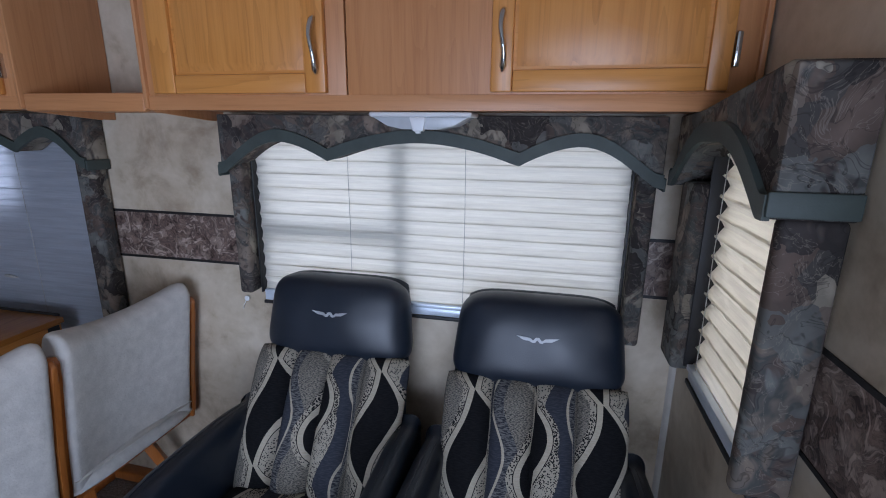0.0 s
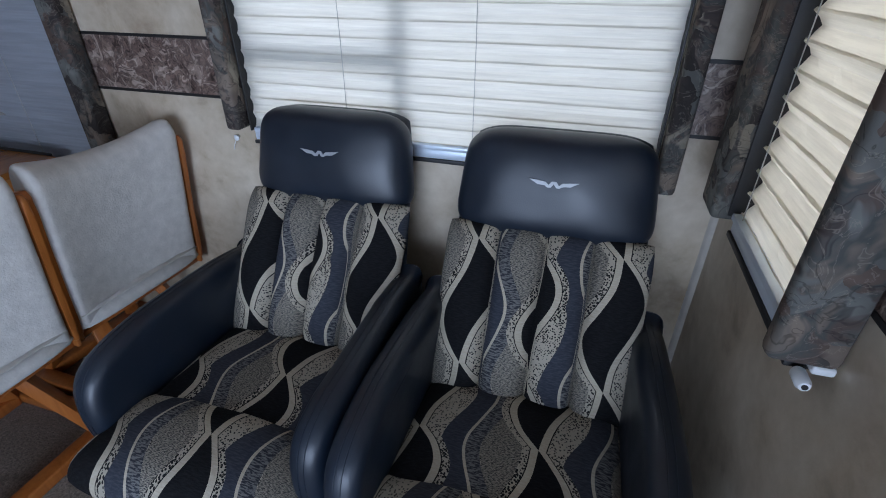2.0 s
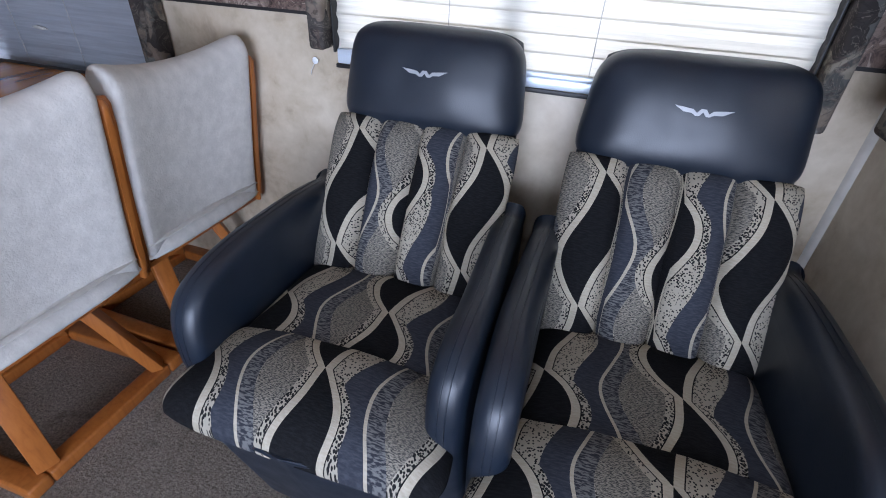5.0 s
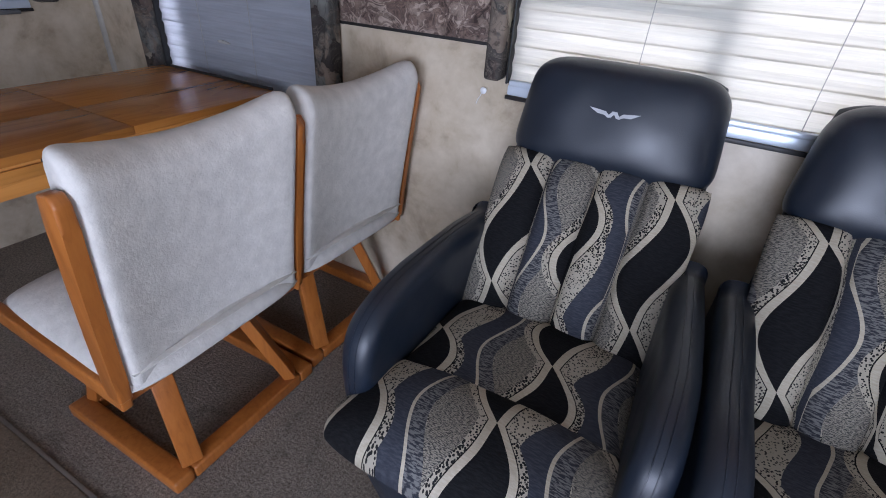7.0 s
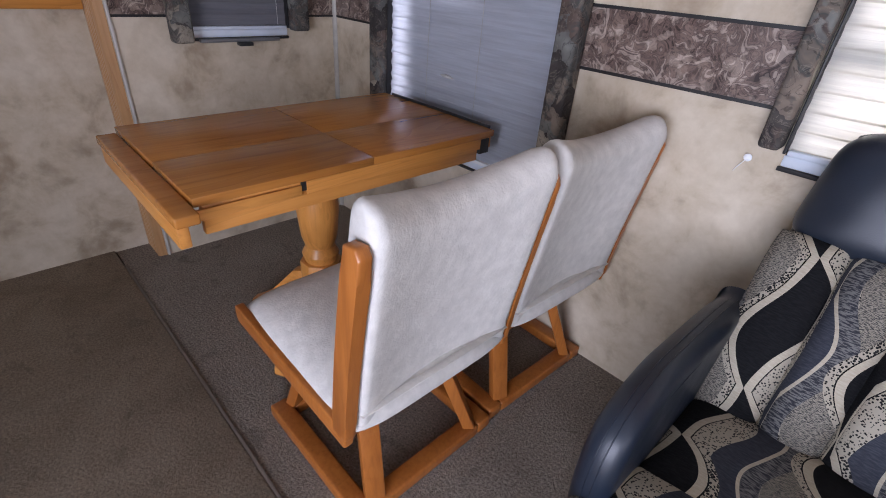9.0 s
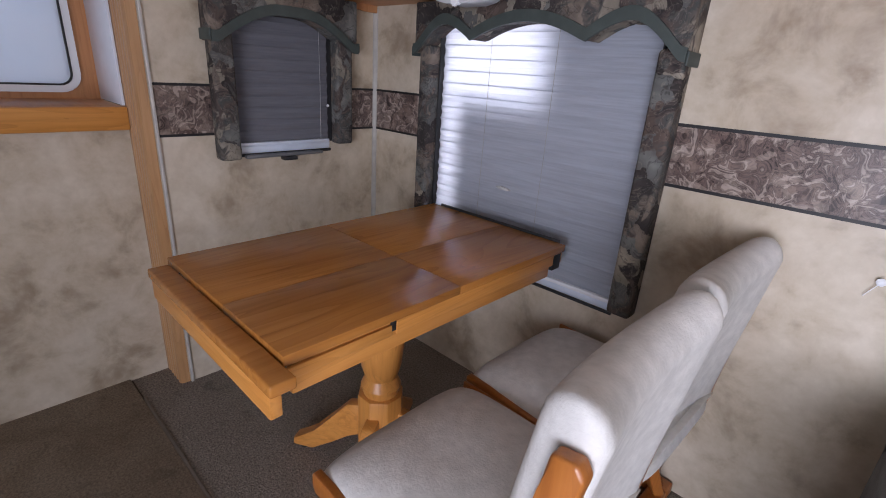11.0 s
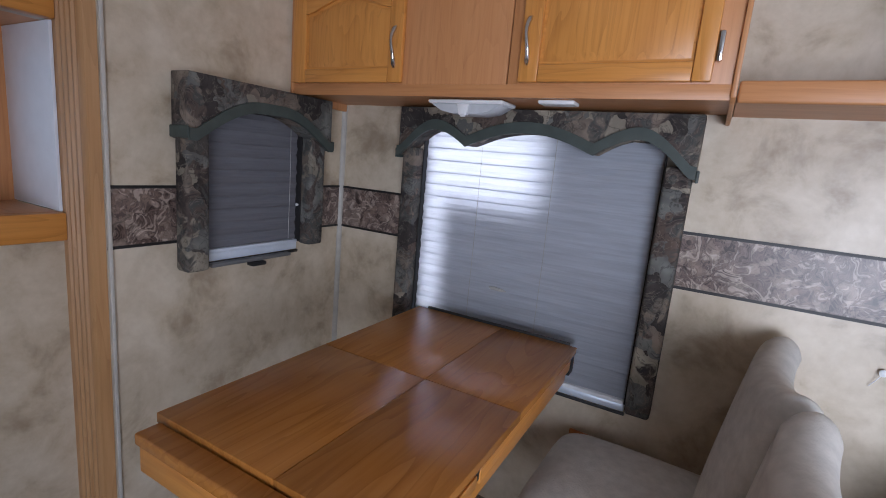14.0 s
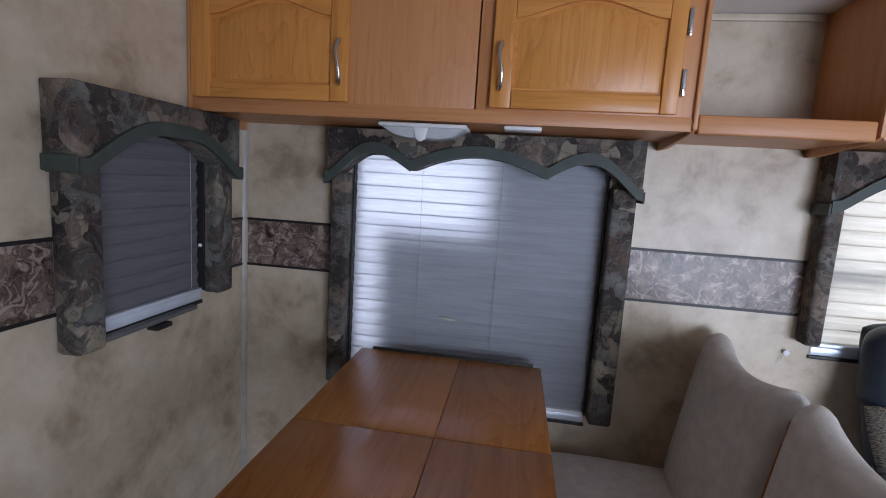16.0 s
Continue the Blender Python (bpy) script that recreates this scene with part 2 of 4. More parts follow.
    col = mix(nt, calc(nt, "LESS_THAN", calc(nt, "ABSOLUTE", calc(nt, "SUBTRACT", wave, 0.070)), 0.070), col, lined)
    col = mix(nt, calc(nt, "LESS_THAN", calc(nt, "ABSOLUTE", wave), 0.013), col, cream)
    col = mix(nt, calc(nt, "LESS_THAN", past, 0.125), col, dotc)
    col = mix(nt, calc(nt, "LESS_THAN", past, 0.067), col, black)
    col = mix(nt, calc(nt, "LESS_THAN", past, 0.058), col, cream)
    col = mix(nt, calc(nt, "LESS_THAN", past, 0.0), col, black)
    nt.links.new(col, b.inputs["Base Color"])
    bump(nt, b, noise_of(nt, coords(nt), 520, 3), 0.5, 0.0015)
    return m


def blind_cloth(name, c, through_light):
    m, nt, b = mat(name, 0.8, spec=0.1)
    v = coords(nt, (2.5, 2.5, 60))
    f = noise_of(nt, v, 2.0, 5, 0.65)
    col = ramp(nt, f, [(0.3, tuple(x * 0.82 for x in c)), (0.65, c)])
    nt.links.new(col, b.inputs["Base Color"])
    t = nt.nodes.new("ShaderNodeBsdfTranslucent")
    nt.links.new(col, t.inputs["Color"])
    x = nt.nodes.new("ShaderNodeMixShader")
    x.inputs[0].default_value = through_light
    nt.links.new(b.outputs[0], x.inputs[1])
    nt.links.new(t.outputs[0], x.inputs[2])
    nt.links.new(x.outputs[0], nt.nodes["Material Output"].inputs["Surface"])
    return m


def frosted():
    m, nt, b = mat("frosted_pane", 0.3)
    col = ramp(nt, noise_of(nt, coords(nt), 2.5, 3), [(0.3, (0.70, 0.78, 0.86)), (0.7, (0.78, 0.84, 0.90))])
    nt.links.new(col, b.inputs["Base Color"])
    t = nt.nodes.new("ShaderNodeBsdfTranslucent")
    nt.links.new(col, t.inputs["Color"])
    x = nt.nodes.new("ShaderNodeMixShader")
    x.inputs[0].default_value = 0.35
    nt.links.new(b.outputs[0], x.inputs[1])
    nt.links.new(t.outputs[0], x.inputs[2])
    nt.links.new(x.outputs[0], nt.nodes["Material Output"].inputs["Surface"])
    return m


def glass():
    m, nt, b = mat("window_glass", 0.03)
    b.inputs["Transmission Weight"].default_value = 1.0
    b.inputs["IOR"].default_value = 1.05
    b.inputs["Base Color"].default_value = (0.93, 0.96, 0.97, 1)
    return m


WALL, BORDER, CAMO = wallpaper(), scroll_border(), camo_fabric()
OAK_X = wood("honey_oak_across", "x", (0.31, 0.105, 0.018), (0.55, 0.22, 0.044), (0.66, 0.295, 0.07))
OAK_Z = wood("honey_oak_upright", "z", (0.31, 0.105, 0.018), (0.55, 0.22, 0.044), (0.66, 0.295, 0.07))
OAK_Y = wood("honey_oak_deep", "y", (0.31, 0.105, 0.018), (0.55, 0.22, 0.044), (0.66, 0.295, 0.07))
FRAME_X = wood("pinkish_oak_veneer_across", "x", (0.30, 0.11, 0.036), (0.48, 0.205, 0.074), (0.57, 0.27, 0.11), 0.42, 1.0, 0.2)
FRAME_Z = wood("pinkish_oak_veneer_upright", "z", (0.30, 0.11, 0.036), (0.48, 0.205, 0.074), (0.57, 0.27, 0.11), 0.42, 1.0, 0.2)
TABLE = wood("glossy_table_oak", "y", (0.22, 0.075, 0.014), (0.39, 0.145, 0.027), (0.47, 0.19, 0.040), 0.27, 0.6, 0.5)
CHAIRWOOD = wood("orange_oak_chair_frame", "z", (0.16, 0.040, 0.008), (0.33, 0.100, 0.018), (0.42, 0.145, 0.030), 0.32, 1.0, 0.2)
CARPET = carpet("grey_carpet_pile", (0.15, 0.122, 0.098), (0.44, 0.375, 0.31), (0.72, 0.70, 0.68))
AISLE = carpet("brown_aisle_carpet", (0.20, 0.165, 0.125), (0.40, 0.335, 0.26), (0.55, 0.51, 0.46), 0.5)
GREEN = plain("sage_piping_fabric", (0.052, 0.066, 0.058), 0.6, vary=0.15, grain=0.2)
DARK = plain("black_line_trim", (0.015, 0.014, 0.014), 0.5)
WHITE = plain("white_plastic", (0.78, 0.79, 0.80), 0.4, vary=0.03)
ALU = plain("brushed_aluminium", (0.70, 0.77, 0.86), 0.35, 0.35, vary=0.05)
CHROME = plain("satin_nickel", (0.60, 0.59, 0.58), 0.22, 1.0, vary=0.05, grain=0.0)
LEATHER, OGEE = leather(), ogee_fabric()
UPHOLSTERY = plain("cream_chenille", (0.60, 0.575, 0.535), 0.95, vary=0.10, scale=30, grain=0.55, gscale=150, spec=0.1)
EMBROIDERY = plain("silver_thread", (0.40, 0.41, 0.43), 0.45, 0.2, vary=0.1, grain=0.4)
BLIND_WARM = blind_cloth("cream_pleated_cloth", (0.86, 0.83, 0.745), 0.55)
# Cloth greyed to carry part of the dinette window's shade.
BLIND_HALF_SHADE = blind_cloth("half_shaded_pleated_cloth", (0.60, 0.63, 0.69), 0.48)
# The small window's shade is put into this cloth's dark colour.
BLIND_SHADED = blind_cloth("shaded_dark_pleated_cloth", (0.18, 0.175, 0.185), 0.3)
CEIL = plain("white_ceiling_board", (0.72, 0.71, 0.68), 0.7, vary=0.04)
LENS = plain("ribbed_lamp_lens", (0.50, 0.52, 0.54), 0.25, vary=0.06, scale=40)
GLASS = glass()
FROST = frosted()
CORD = plain("grey_cord", (0.45, 0.44, 0.42), 0.7)
NICHE_WHITE = plain("glossy_white_panel", (0.74, 0.77, 0.82), 0.25, vary=0.03)
# Unseen closing walls are given dark wood to cut bounced light.
BOUNCE_CUT = wood("bounce_cutting_dark_oak", "z", (0.06, 0.026, 0.010), (0.13, 0.058, 0.022), (0.18, 0.085, 0.036), 0.45)
PANEL = plain("shade_caster_grey", (0.20, 0.20, 0.21), 0.7)

# ---------- mesh helpers ----------


def thing(name, loc, label, category, group=""):
    ob = new(name)
    ob.location = loc
    ob.empty_display_size = 0.05
    return tagged(ob, label, category, group)


def part(name, bm, material, parent=None, label="", smooth=True):
    """Links a bmesh, built in the room's coordinates, as one mesh under parent."""
    bmesh.ops.recalc_face_normals(bm, faces=bm.faces)
    me = bpy.data.meshes.new(name)
    bm.to_mesh(me)
    bm.free()
    me.materials.append(material)
    if smooth:
        me.shade_smooth()
        me.set_sharp_from_angle(angle=radians(38))
    ob = new(name, me)
    if parent:
        ob.parent = parent
        if parent.type == "EMPTY":
            ob.matrix_parent_inverse = Matrix.Translation(-parent.location)
    if label:
        ob["label"] = label
    return ob


def structure(name, bm, material, label="", category=""):
    return tagged(part(name, bm, material, smooth=not name.startswith("wall")), label, category, kind="structure")


def round_edges(bm, width, seg=2):
    if width > 0:
        bmesh.ops.bevel(bm, geom=list(bm.edges), offset=width, segments=seg, affect="EDGES", profile=0.5, clamp_overlap=True)
    return bm


def add_box(bm, x0, x1, y0, y1, z0, z1):
    bmesh.ops.create_cube(bm, size=1, matrix=Matrix.LocRotScale(((x0 + x1) / 2, (y0 + y1) / 2, (z0 + z1) / 2), None, (x1 - x0, y1 - y0, z1 - z0)))
    return bm


def box(x0, x1, y0, y1, z0, z1, edge=0.003, seg=2):
    return round_edges(add_box(bmesh.new(), x0, x1, y0, y1, z0, z1), edge, seg)


def prism(points, axis, a, b, edge=0.0, seg=2):
    """A polygon given in the two other axes, in their order, drawn out along axis from a to b."""
    bm = bmesh.new()

    def at(p, c):
        return {"x": (c, p[0], p[1]), "y": (p[0], c, p[1]), "z": (p[0], p[1], c)}[axis]

    lo = [bm.verts.new(at(p, a)) for p in points]
    hi = [bm.verts.new(at(p, b)) for p in points]
    bm.faces.new(lo)
    bm.faces.new(hi)
    for i in range(len(points)):
        j = (i + 1) % len(points)
        bm.faces.new((lo[i], lo[j], hi[j], hi[i]))
    return round_edges(bm, edge, seg)


def beam(a, b, w, h, edge=0.004):
    """A squared timber from a to b, w wide and h deep."""
    a, b = Vector(a), Vector(b)
    d = b - a
    bm = box(-w / 2, w / 2, -h / 2, h / 2, 0, d.length, edge)
    m = Matrix.Translation(a) @ d.to_track_quat("Z", "Y").to_matrix().to_4x4()
    bmesh.ops.transform(bm, matrix=m, verts=bm.verts)
    return bm


def tube(points, radii, sides=10):
    bm = bmesh.new()
    rings = []
    pts = [Vector(p) for p in points]
    for i, p in enumerate(pts):
        d = (pts[min(i + 1, len(pts) - 1)] - pts[max(i - 1, 0)]).normalized()
        q = d.to_track_quat("Z", "Y").to_matrix()
        r = radii[i] if isinstance(radii, (list, tuple)) else radii
        rings.append([bm.verts.new(p + q @ Vector((r * math.cos(t), r * math.sin(t), 0))) for t in [2 * math.pi * k / sides for k in range(sides)]])
    for a, b in zip(rings, rings[1:]):
        for k in range(sides):
            bm.faces.new((a[k], a[(k + 1) % sides], b[(k + 1) % sides], b[k]))
    bm.faces.new(rings[0])
    bm.faces.new(rings[-1])
    return bm


def lathe(profile, cx, cy, sides=24):
    bm = bmesh.new()
    rings = [[bm.verts.new((cx + r * math.cos(2 * math.pi * k / sides), cy + r * math.sin(2 * math.pi * k / sides), z)) for k in range(sides)] for r, z in profile]
    for a, b in zip(rings, rings[1:]):
        for k in range(sides):
            bm.faces.new((a[k], a[(k + 1) % sides], b[(k + 1) % sides], b[k]))
    bm.faces.new(rings[0])
    bm.faces.new(rings[-1])
    return bm


def soft_pad(w, l, h, m, crown=0.0, grooves=(), top_w=None, corner=0.05, n=30, power=5, offset=(0, 0), back=0.35):
    """A stuffed pad, w wide, l long and h thick with rounded rims, lying in its own x-y plane, put in place by m. grooves: sewn lines
    at these shares of the width; top_w: its width at the far end."""
    bm = bmesh.new()
    uv = bm.loops.layers.uv.new("UVMap")

    def ease(a):
        return math.copysign(1 - (1 - abs(a)) ** 1.7, a)

    def rim(a):
        return max(0.0, 1 - abs(a) ** power) ** 0.5

    tops, flat = {}, {}
    for i in range(n + 1):
        for j in range(n + 1):
            s, t = ease(2 * i / n - 1), ease(2 * j / n - 1)
            wide = w if top_w is None else w + (top_w - w) * (t + 1) / 2
            x = wide / 2 * s * (1 - corner * abs(t) ** 6)
            y = l / 2 * t * (1 - corner * abs(s) ** 6)
            e = rim(s) * rim(t)
            z = h * e * (1 + crown * (1 - s * s) * (1 - t * t))
            for g in grooves:
                z -= 0.40 * h * e * math.exp(-(((s + 1) / 2 - g) / 0.014) ** 2)
                z -= 0.28 * h * e * math.exp(-(((s + 1) / 2 - g) / 0.05) ** 2)
            z += 0.004 * e * noise.noise(Vector((x * 9 + offset[0], y * 9 + offset[1], 0)))
            tops[i, j] = bm.verts.new(m @ Vector((x, y, z)))
            flat[tops[i, j]] = (x + offset[0] + 0.063 * sum((s + 1) / 2 > g for g in grooves), y + offset[1])
    lows = {}
    for (i, j), v in list(tops.items()):
        if i in (0, n) or j in (0, n):
            lows[i, j] = v
            continue
        s, t = ease(2 * i / n - 1), ease(2 * j / n - 1)
        wide = w if top_w is None else w + (top_w - w) * (t + 1) / 2
        x, y = wide / 2 * s * (1 - corner * abs(t) ** 6), l / 2 * t * (1 - corner * abs(s) ** 6)
        lows[i, j] = bm.verts.new(m @ Vector((x, y, -h * back * rim(s) * rim(t))))
        flat[lows[i, j]] = (x + offset[0], y + offset[1])
    for i in range(n):
        for j in range(n):
            for grid in (tops, lows):
                f = bm.faces.new([grid[k] for k in ((i, j), (i + 1, j), (i + 1, j + 1), (i, j + 1))])
                for lp in f.loops:
                    lp[uv].uv = flat[lp.vert]
    return bm


def wall_cells(axis, face, thick, u0, u1, z0, z1, holes):
    """A wall square to axis with openings (u0, u1, z0, z1) through it."""
    bm = bmesh.new()
    us = sorted({u0, u1, *[h[0] for h in holes], *[h[1] for h in holes]})
    zs = sorted({z0, z1, *[h[2] for h in holes], *[h[3] for h in holes]})
    for a, b in zip(us, us[1:]):
        for c, d in zip(zs, zs[1:]):
            if any(h[0] <= (a + b) / 2 <= h[1] and h[2] <= (c + d) / 2 <= h[3] for h in holes):
                continue
            lo, hi = sorted((face, face + thick))
            if axis == "y":
                add_box(bm, a, b, lo, hi, c, d)
            else:
                add_box(bm, lo, hi, a, b, c, d)
    bmesh.ops.remove_doubles(bm, verts=bm.verts, dist=1e-5)
    return bm


# ---------- the room ----------
XL, XR, YB = -2.765, 0.57, 1.745          # slide-out: end walls and back wall
XA, YF = -2.92, 0.63                      # aisle wall, edge of the slide-out floor
TOP, HIGH = 1.905, 2.05
W1, W2 = (-0.80, 0.39, 0.90, 1.46), (-2.335, -1.475, 0.57, 1.46)
W3, W4 = (1.075, 1.49, 0.945, 1.45), (1.092, 1.475, 0.915, 1.475)
NICHE = (-0.55, 0.762, 1.084, 1.592)

structure("wall_north", wall_cells("y", YB, 0.06, XL, XR, 0, TOP, [W1, W2]), WALL, "mottled beige vinyl wall with window openings", "wall")
structure("wall_west", wall_cells("x", XL, -0.06, 0.801, YB + 0.06, 0, TOP, [W3]), WALL, "mottled beige vinyl end wall with small window", "wall")
structure("wall_east", wall_cells("x", XR, 0.06, YF - 0.03, YB + 0.06, 0, TOP, [W4]), WALL, "mottled beige vinyl end wall beside the recliners", "wall")
structure("wall_aisle", wall_cells("x", XA, -0.04, -1.7, 0.768, 0, HIGH, [NICHE]), WALL, "mottled beige vinyl wall with a recessed niche", "wall")
structure("wall_south", wall_cells("y", -1.7, -0.06, XA - 0.04, 2.1, 0, HIGH, [(-0.80, 1.0, 0.12, 1.52)]), BOUNCE_CUT, "unseen closing wall, darkened to cut bounced light, with a wide opening", "wall")
structure("wall_far_east", wall_cells("x", 2.1, 0.06, -1.7, YF + 0.06, 0, HIGH, [(-1.0, 0.2, 0.85, 1.75)]), BOUNCE_CUT, "unseen closing end wall, darkened to cut bounced light, with an opening for fill light", "wall")
structure("wall_return", wall_cells("y", YF, 0.06, XR + 0.06, 2.1, 0, HIGH, []), WALL, "beige wall beside the slide-out", "wall")
structure("header", box(XL - 0.06, XR + 0.06, YF, YF + 0.05, TOP, HIGH, 0.0), WALL, "beige header over the slide-out", "wall")
structure("ceiling", box(XL - 0.06, XR + 0.06, YF + 0.05, YB + 0.06, TOP, TOP + 0.05, 0.0), CEIL, "white ceiling board of the slide-out", "ceiling")
structure("ceiling_main", box(XA - 0.1, 2.16, -1.76, YF + 0.06, HIGH, HIGH + 0.05, 0.0), CEIL, "white ceiling board of the main room", "ceiling")
structure("floor", box(XA - 0.03, XR + 0.06, YF, YB + 0.06, -0.06, 0.0, 0.0), CARPET, "grey cut-pile carpet", "floor")
structure("floor_aisle", box(XA - 0.06, 2.16, -1.76, YF - 0.006, -0.06, 0.008, 0.004), AISLE, "worn brown aisle carpet", "floor")
structure("trim_seam", box(XL, XR, YF - 0.006, YF + 0.006, -0.02, 0.006, 0.002), plain("seam_binding", (0.19, 0.16, 0.13), 0.9, grain=0.6), "dark binding along the carpet seam", "trim")

# scroll-print border with its black lines
BZ = (0.998, 1.168)


def border_run(name, axis, face, out, a, b):
    def slab(d, z0, z1):
        lo, hi = sorted((face, face + out * d))
        return box(a, b, lo, hi, z0, z1, 0.0) if axis == "y" else box(lo, hi, a, b, z0, z1, 0.0)
    run = structure(name, slab(0.0012, *BZ), BORDER, "brown scroll-print wallpaper border with black lines", "wallpaper border")
    part("line", slab(0.003, BZ[1] - 0.004, BZ[1] + 0.005), DARK, run)
    part("line", slab(0.003, BZ[0] - 0.005, BZ[0] + 0.004), DARK, run)


border_run("trim_border_1", "y", YB, -1, XL + 0.012, -2.40)
border_run("trim_border_2", "y", YB, -1, -1.42, -0.85)
border_run("trim_border_3", "y", YB, -1, 0.44, XR - 0.012)
border_run("trim_border_4", "x", XL, 1, 0.802, 1.0)
border_run("trim_border_5", "x", XL, 1, 1.56, YB - 0.012)
border_run("trim_border_6", "x", XR, -1, 0.66, 1.08)
border_run("trim_border_7", "x", XR, -1, 1.60, YB - 0.012)
# The west strip's pale plastic is darkened in colour to dim its light.
structure("trim_corner", prism([(XL, YB), (XL + 0.016, YB), (XL + 0.012, YB - 0.008), (XL + 0.008, YB - 0.012), (XL, YB - 0.016)], "z", 0, 1.512), plain("shaded_corner_strip", (0.36, 0.335, 0.29), 0.4), "pale plastic corner strip", "trim")
structure("trim_corner_east", prism([(XR, YB), (XR - 0.016, YB), (XR - 0.012, YB - 0.008), (XR - 0.008, YB - 0.012), (XR, YB - 0.016)], "z", 0, 1.512), plain("pale_corner_strip_east", (0.55, 0.51, 0.45), 0.4), "pale plastic corner strip", "trim")

# fluted oak post at the slide-out's edge
flutes = [(XA - 0.02, 0.80), (XA - 0.02, 0.764)]
for k in range(4):
    c = -2.888 + 0.028 * k
    flutes += [(c - 0.010, 0.764), (c - 0.005, 0.770), (c + 0.005, 0.770), (c + 0.010, 0.764)]
flutes += [(-2.782, 0.764), (-2.770, 0.770), (-2.7665, 0.80)]
structure("trim_post", prism(flutes, "z", 0, HIGH - 0.002), wood("fluted_oak", "z", (0.28, 0.13, 0.05), (0.42, 0.22, 0.09), (0.50, 0.28, 0.13), 0.4), "fluted honey oak corner post", "trim")

structure("trim_post_edge", box(XL + 0.0005, XL + 0.010, 0.8015, 0.812, 0.0, TOP - 0.002, 0.002), plain("pale_edge_strip", (0.50, 0.47, 0.42), 0.4), "pale plastic strip along the corner post", "trim")

# ---------- niche with its window ----------
niche = thing("wall_niche", (XA, 0.2, 1.1), "oak-lined niche with a window at its back", "niche")
part("shelf", box(-3.22, XA + 0.008, -0.55, 0.755, 1.070, 1.0845, 0.002), FRAME_X, niche)
part("front_rail", box(XA - 0.01, XA + 0.028, -0.55, 0.763, 1.004, 1.083, 0.005), OAK_Y, niche)
part("top_rail", box(XA - 0.01, XA + 0.028, -0.55, 0.763, 1.592, 1.69, 0.005), OAK_Y, niche)
part("top_board", box(-3.22, XA - 0.01, -0.55, 0.762, 1.5925, 1.605, 0.0), FRAME_X, niche)
part("side_panel", box(-3.205, XA + 0.006, 0.754, 0.763, 1.086, 1.591, 0.001), NICHE_WHITE, niche, "glossy white side panel")
part("vent", box(-3.10, -3.02, 0.50, 0.64, 1.585, 1.594, 0.003), WHITE, niche, "small white vent plate")
structure("wall_niche_back", wall_cells("x", -3.205, -0.03, -0.55, 0.763, 1.07, 1.605, [(-0.49, 0.665, 1.14, 1.55)]), FRAME_Z, "oak veneer back of the niche", "wall")


def rounded_ring(cx, cz, w, h, r, band, n=6):
    out, inn = [], []
    for sx, sz, a0 in ((1, 1, 0), (-1, 1, 90), (-1, -1, 180), (1, -1, 270)):
        for k in range(n + 1):
            a = radians(a0 + 90 * k / n)
            px, pz = cx + sx * (w / 2 - r), cz + sz * (h / 2 - r)
            out.append((px + r * math.cos(a), pz + r * math.sin(a)))
            inn.append((px + (r - band) * math.cos(a), pz + (r - band) * math.sin(a)))
    return out, inn


def ring_x(x0, x1, out, inn):
    bm = bmesh.new()
    g = [[bm.verts.new((x, *p)) for p in loop] for x in (x0, x1) for loop in (out, inn)]
    n = len(out)
    for i in range(n):
        j = (i + 1) % n
        for a, b in ((0, 1), (2, 3), (0, 2), (1, 3)):
            bm.faces.new((g[a][i], g[a][j], g[b][j], g[b][i]))
    return bm


ro, ri = rounded_ring(0.085, 1.345, 1.235, 0.475, 0.065, 0.024)
window_niche = structure("window_niche", ring_x(-3.203, -3.190, ro, ri), WHITE, "white-framed window with rounded corners", "window")
ro2, ri2 = rounded_ring(0.085, 1.345, 1.187, 0.427, 0.045, 0.006)
part("gap_and_gasket_strip", ring_x(-3.199, -3.187, ro2, ri2), DARK, window_niche)
part("pane", prism(ri, "x", -3.202, -3.198), FROST, window_niche, "frosted pale pane")
part("latch", box(-3.192, -3.175, 0.50, 0.522, 1.535, 1.57, 0.004), DARK, window_niche)

# ---------- windows, blinds and padded surrounds ----------


def oriented(bm, side):
    """Turns what is built against the north wall so that it stands on the west or east wall; there u runs along y."""
    if side == "west":
        m = Matrix(((0, -1, 0, XL + YB), (1, 0, 0, 0), (0, 0, 1, 0), (0, 0, 0, 1)))
    elif side == "east":
        m = Matrix(((0, 1, 0, XR - YB), (1, 0, 0, 0), (0, 0, 1, 0), (0, 0, 0, 1)))
    else:
        return bm
    bmesh.ops.transform(bm, matrix=m, verts=bm.verts)
    return bm


def spot(u, z, side):
    return {"north": (u, YB, z), "west": (XL, u, z), "east": (XR, u, z)}[side]


def edge_curve(u0, u1, arches, lift=(0.0, 0.0)):
    """The lower edge of a valance, as (u, z), raised at its two ends by lift."""
    w, pts, n = u1 - u0, [], 60
    for i in range(n + 1):
        f = i / n
        g = min(f, 1 - f)
        if arches == 3:
            if g <= 0.285:
                z = 1.328 + 0.103 * math.sin(math.pi / 2 * min(1, max(0, g - 0.012) / 0.15)) ** 1.1 if g < 0.16 else 1.431 - 0.056 * ((g - 0.16) / 0.125) ** 1.7
            else:
                z = 1.433 - 0.058 * (abs(f - 0.5) / 0.215) ** 1.9
        else:
            z = 1.315 + 0.105 * math.sin(math.pi / 2 * min(1, max(0, g - 0.04) / 0.39)) ** 1.0
        pts.append((u0 + w * f, z + lift[0] + (lift[1] - lift[0]) * f))
    return pts


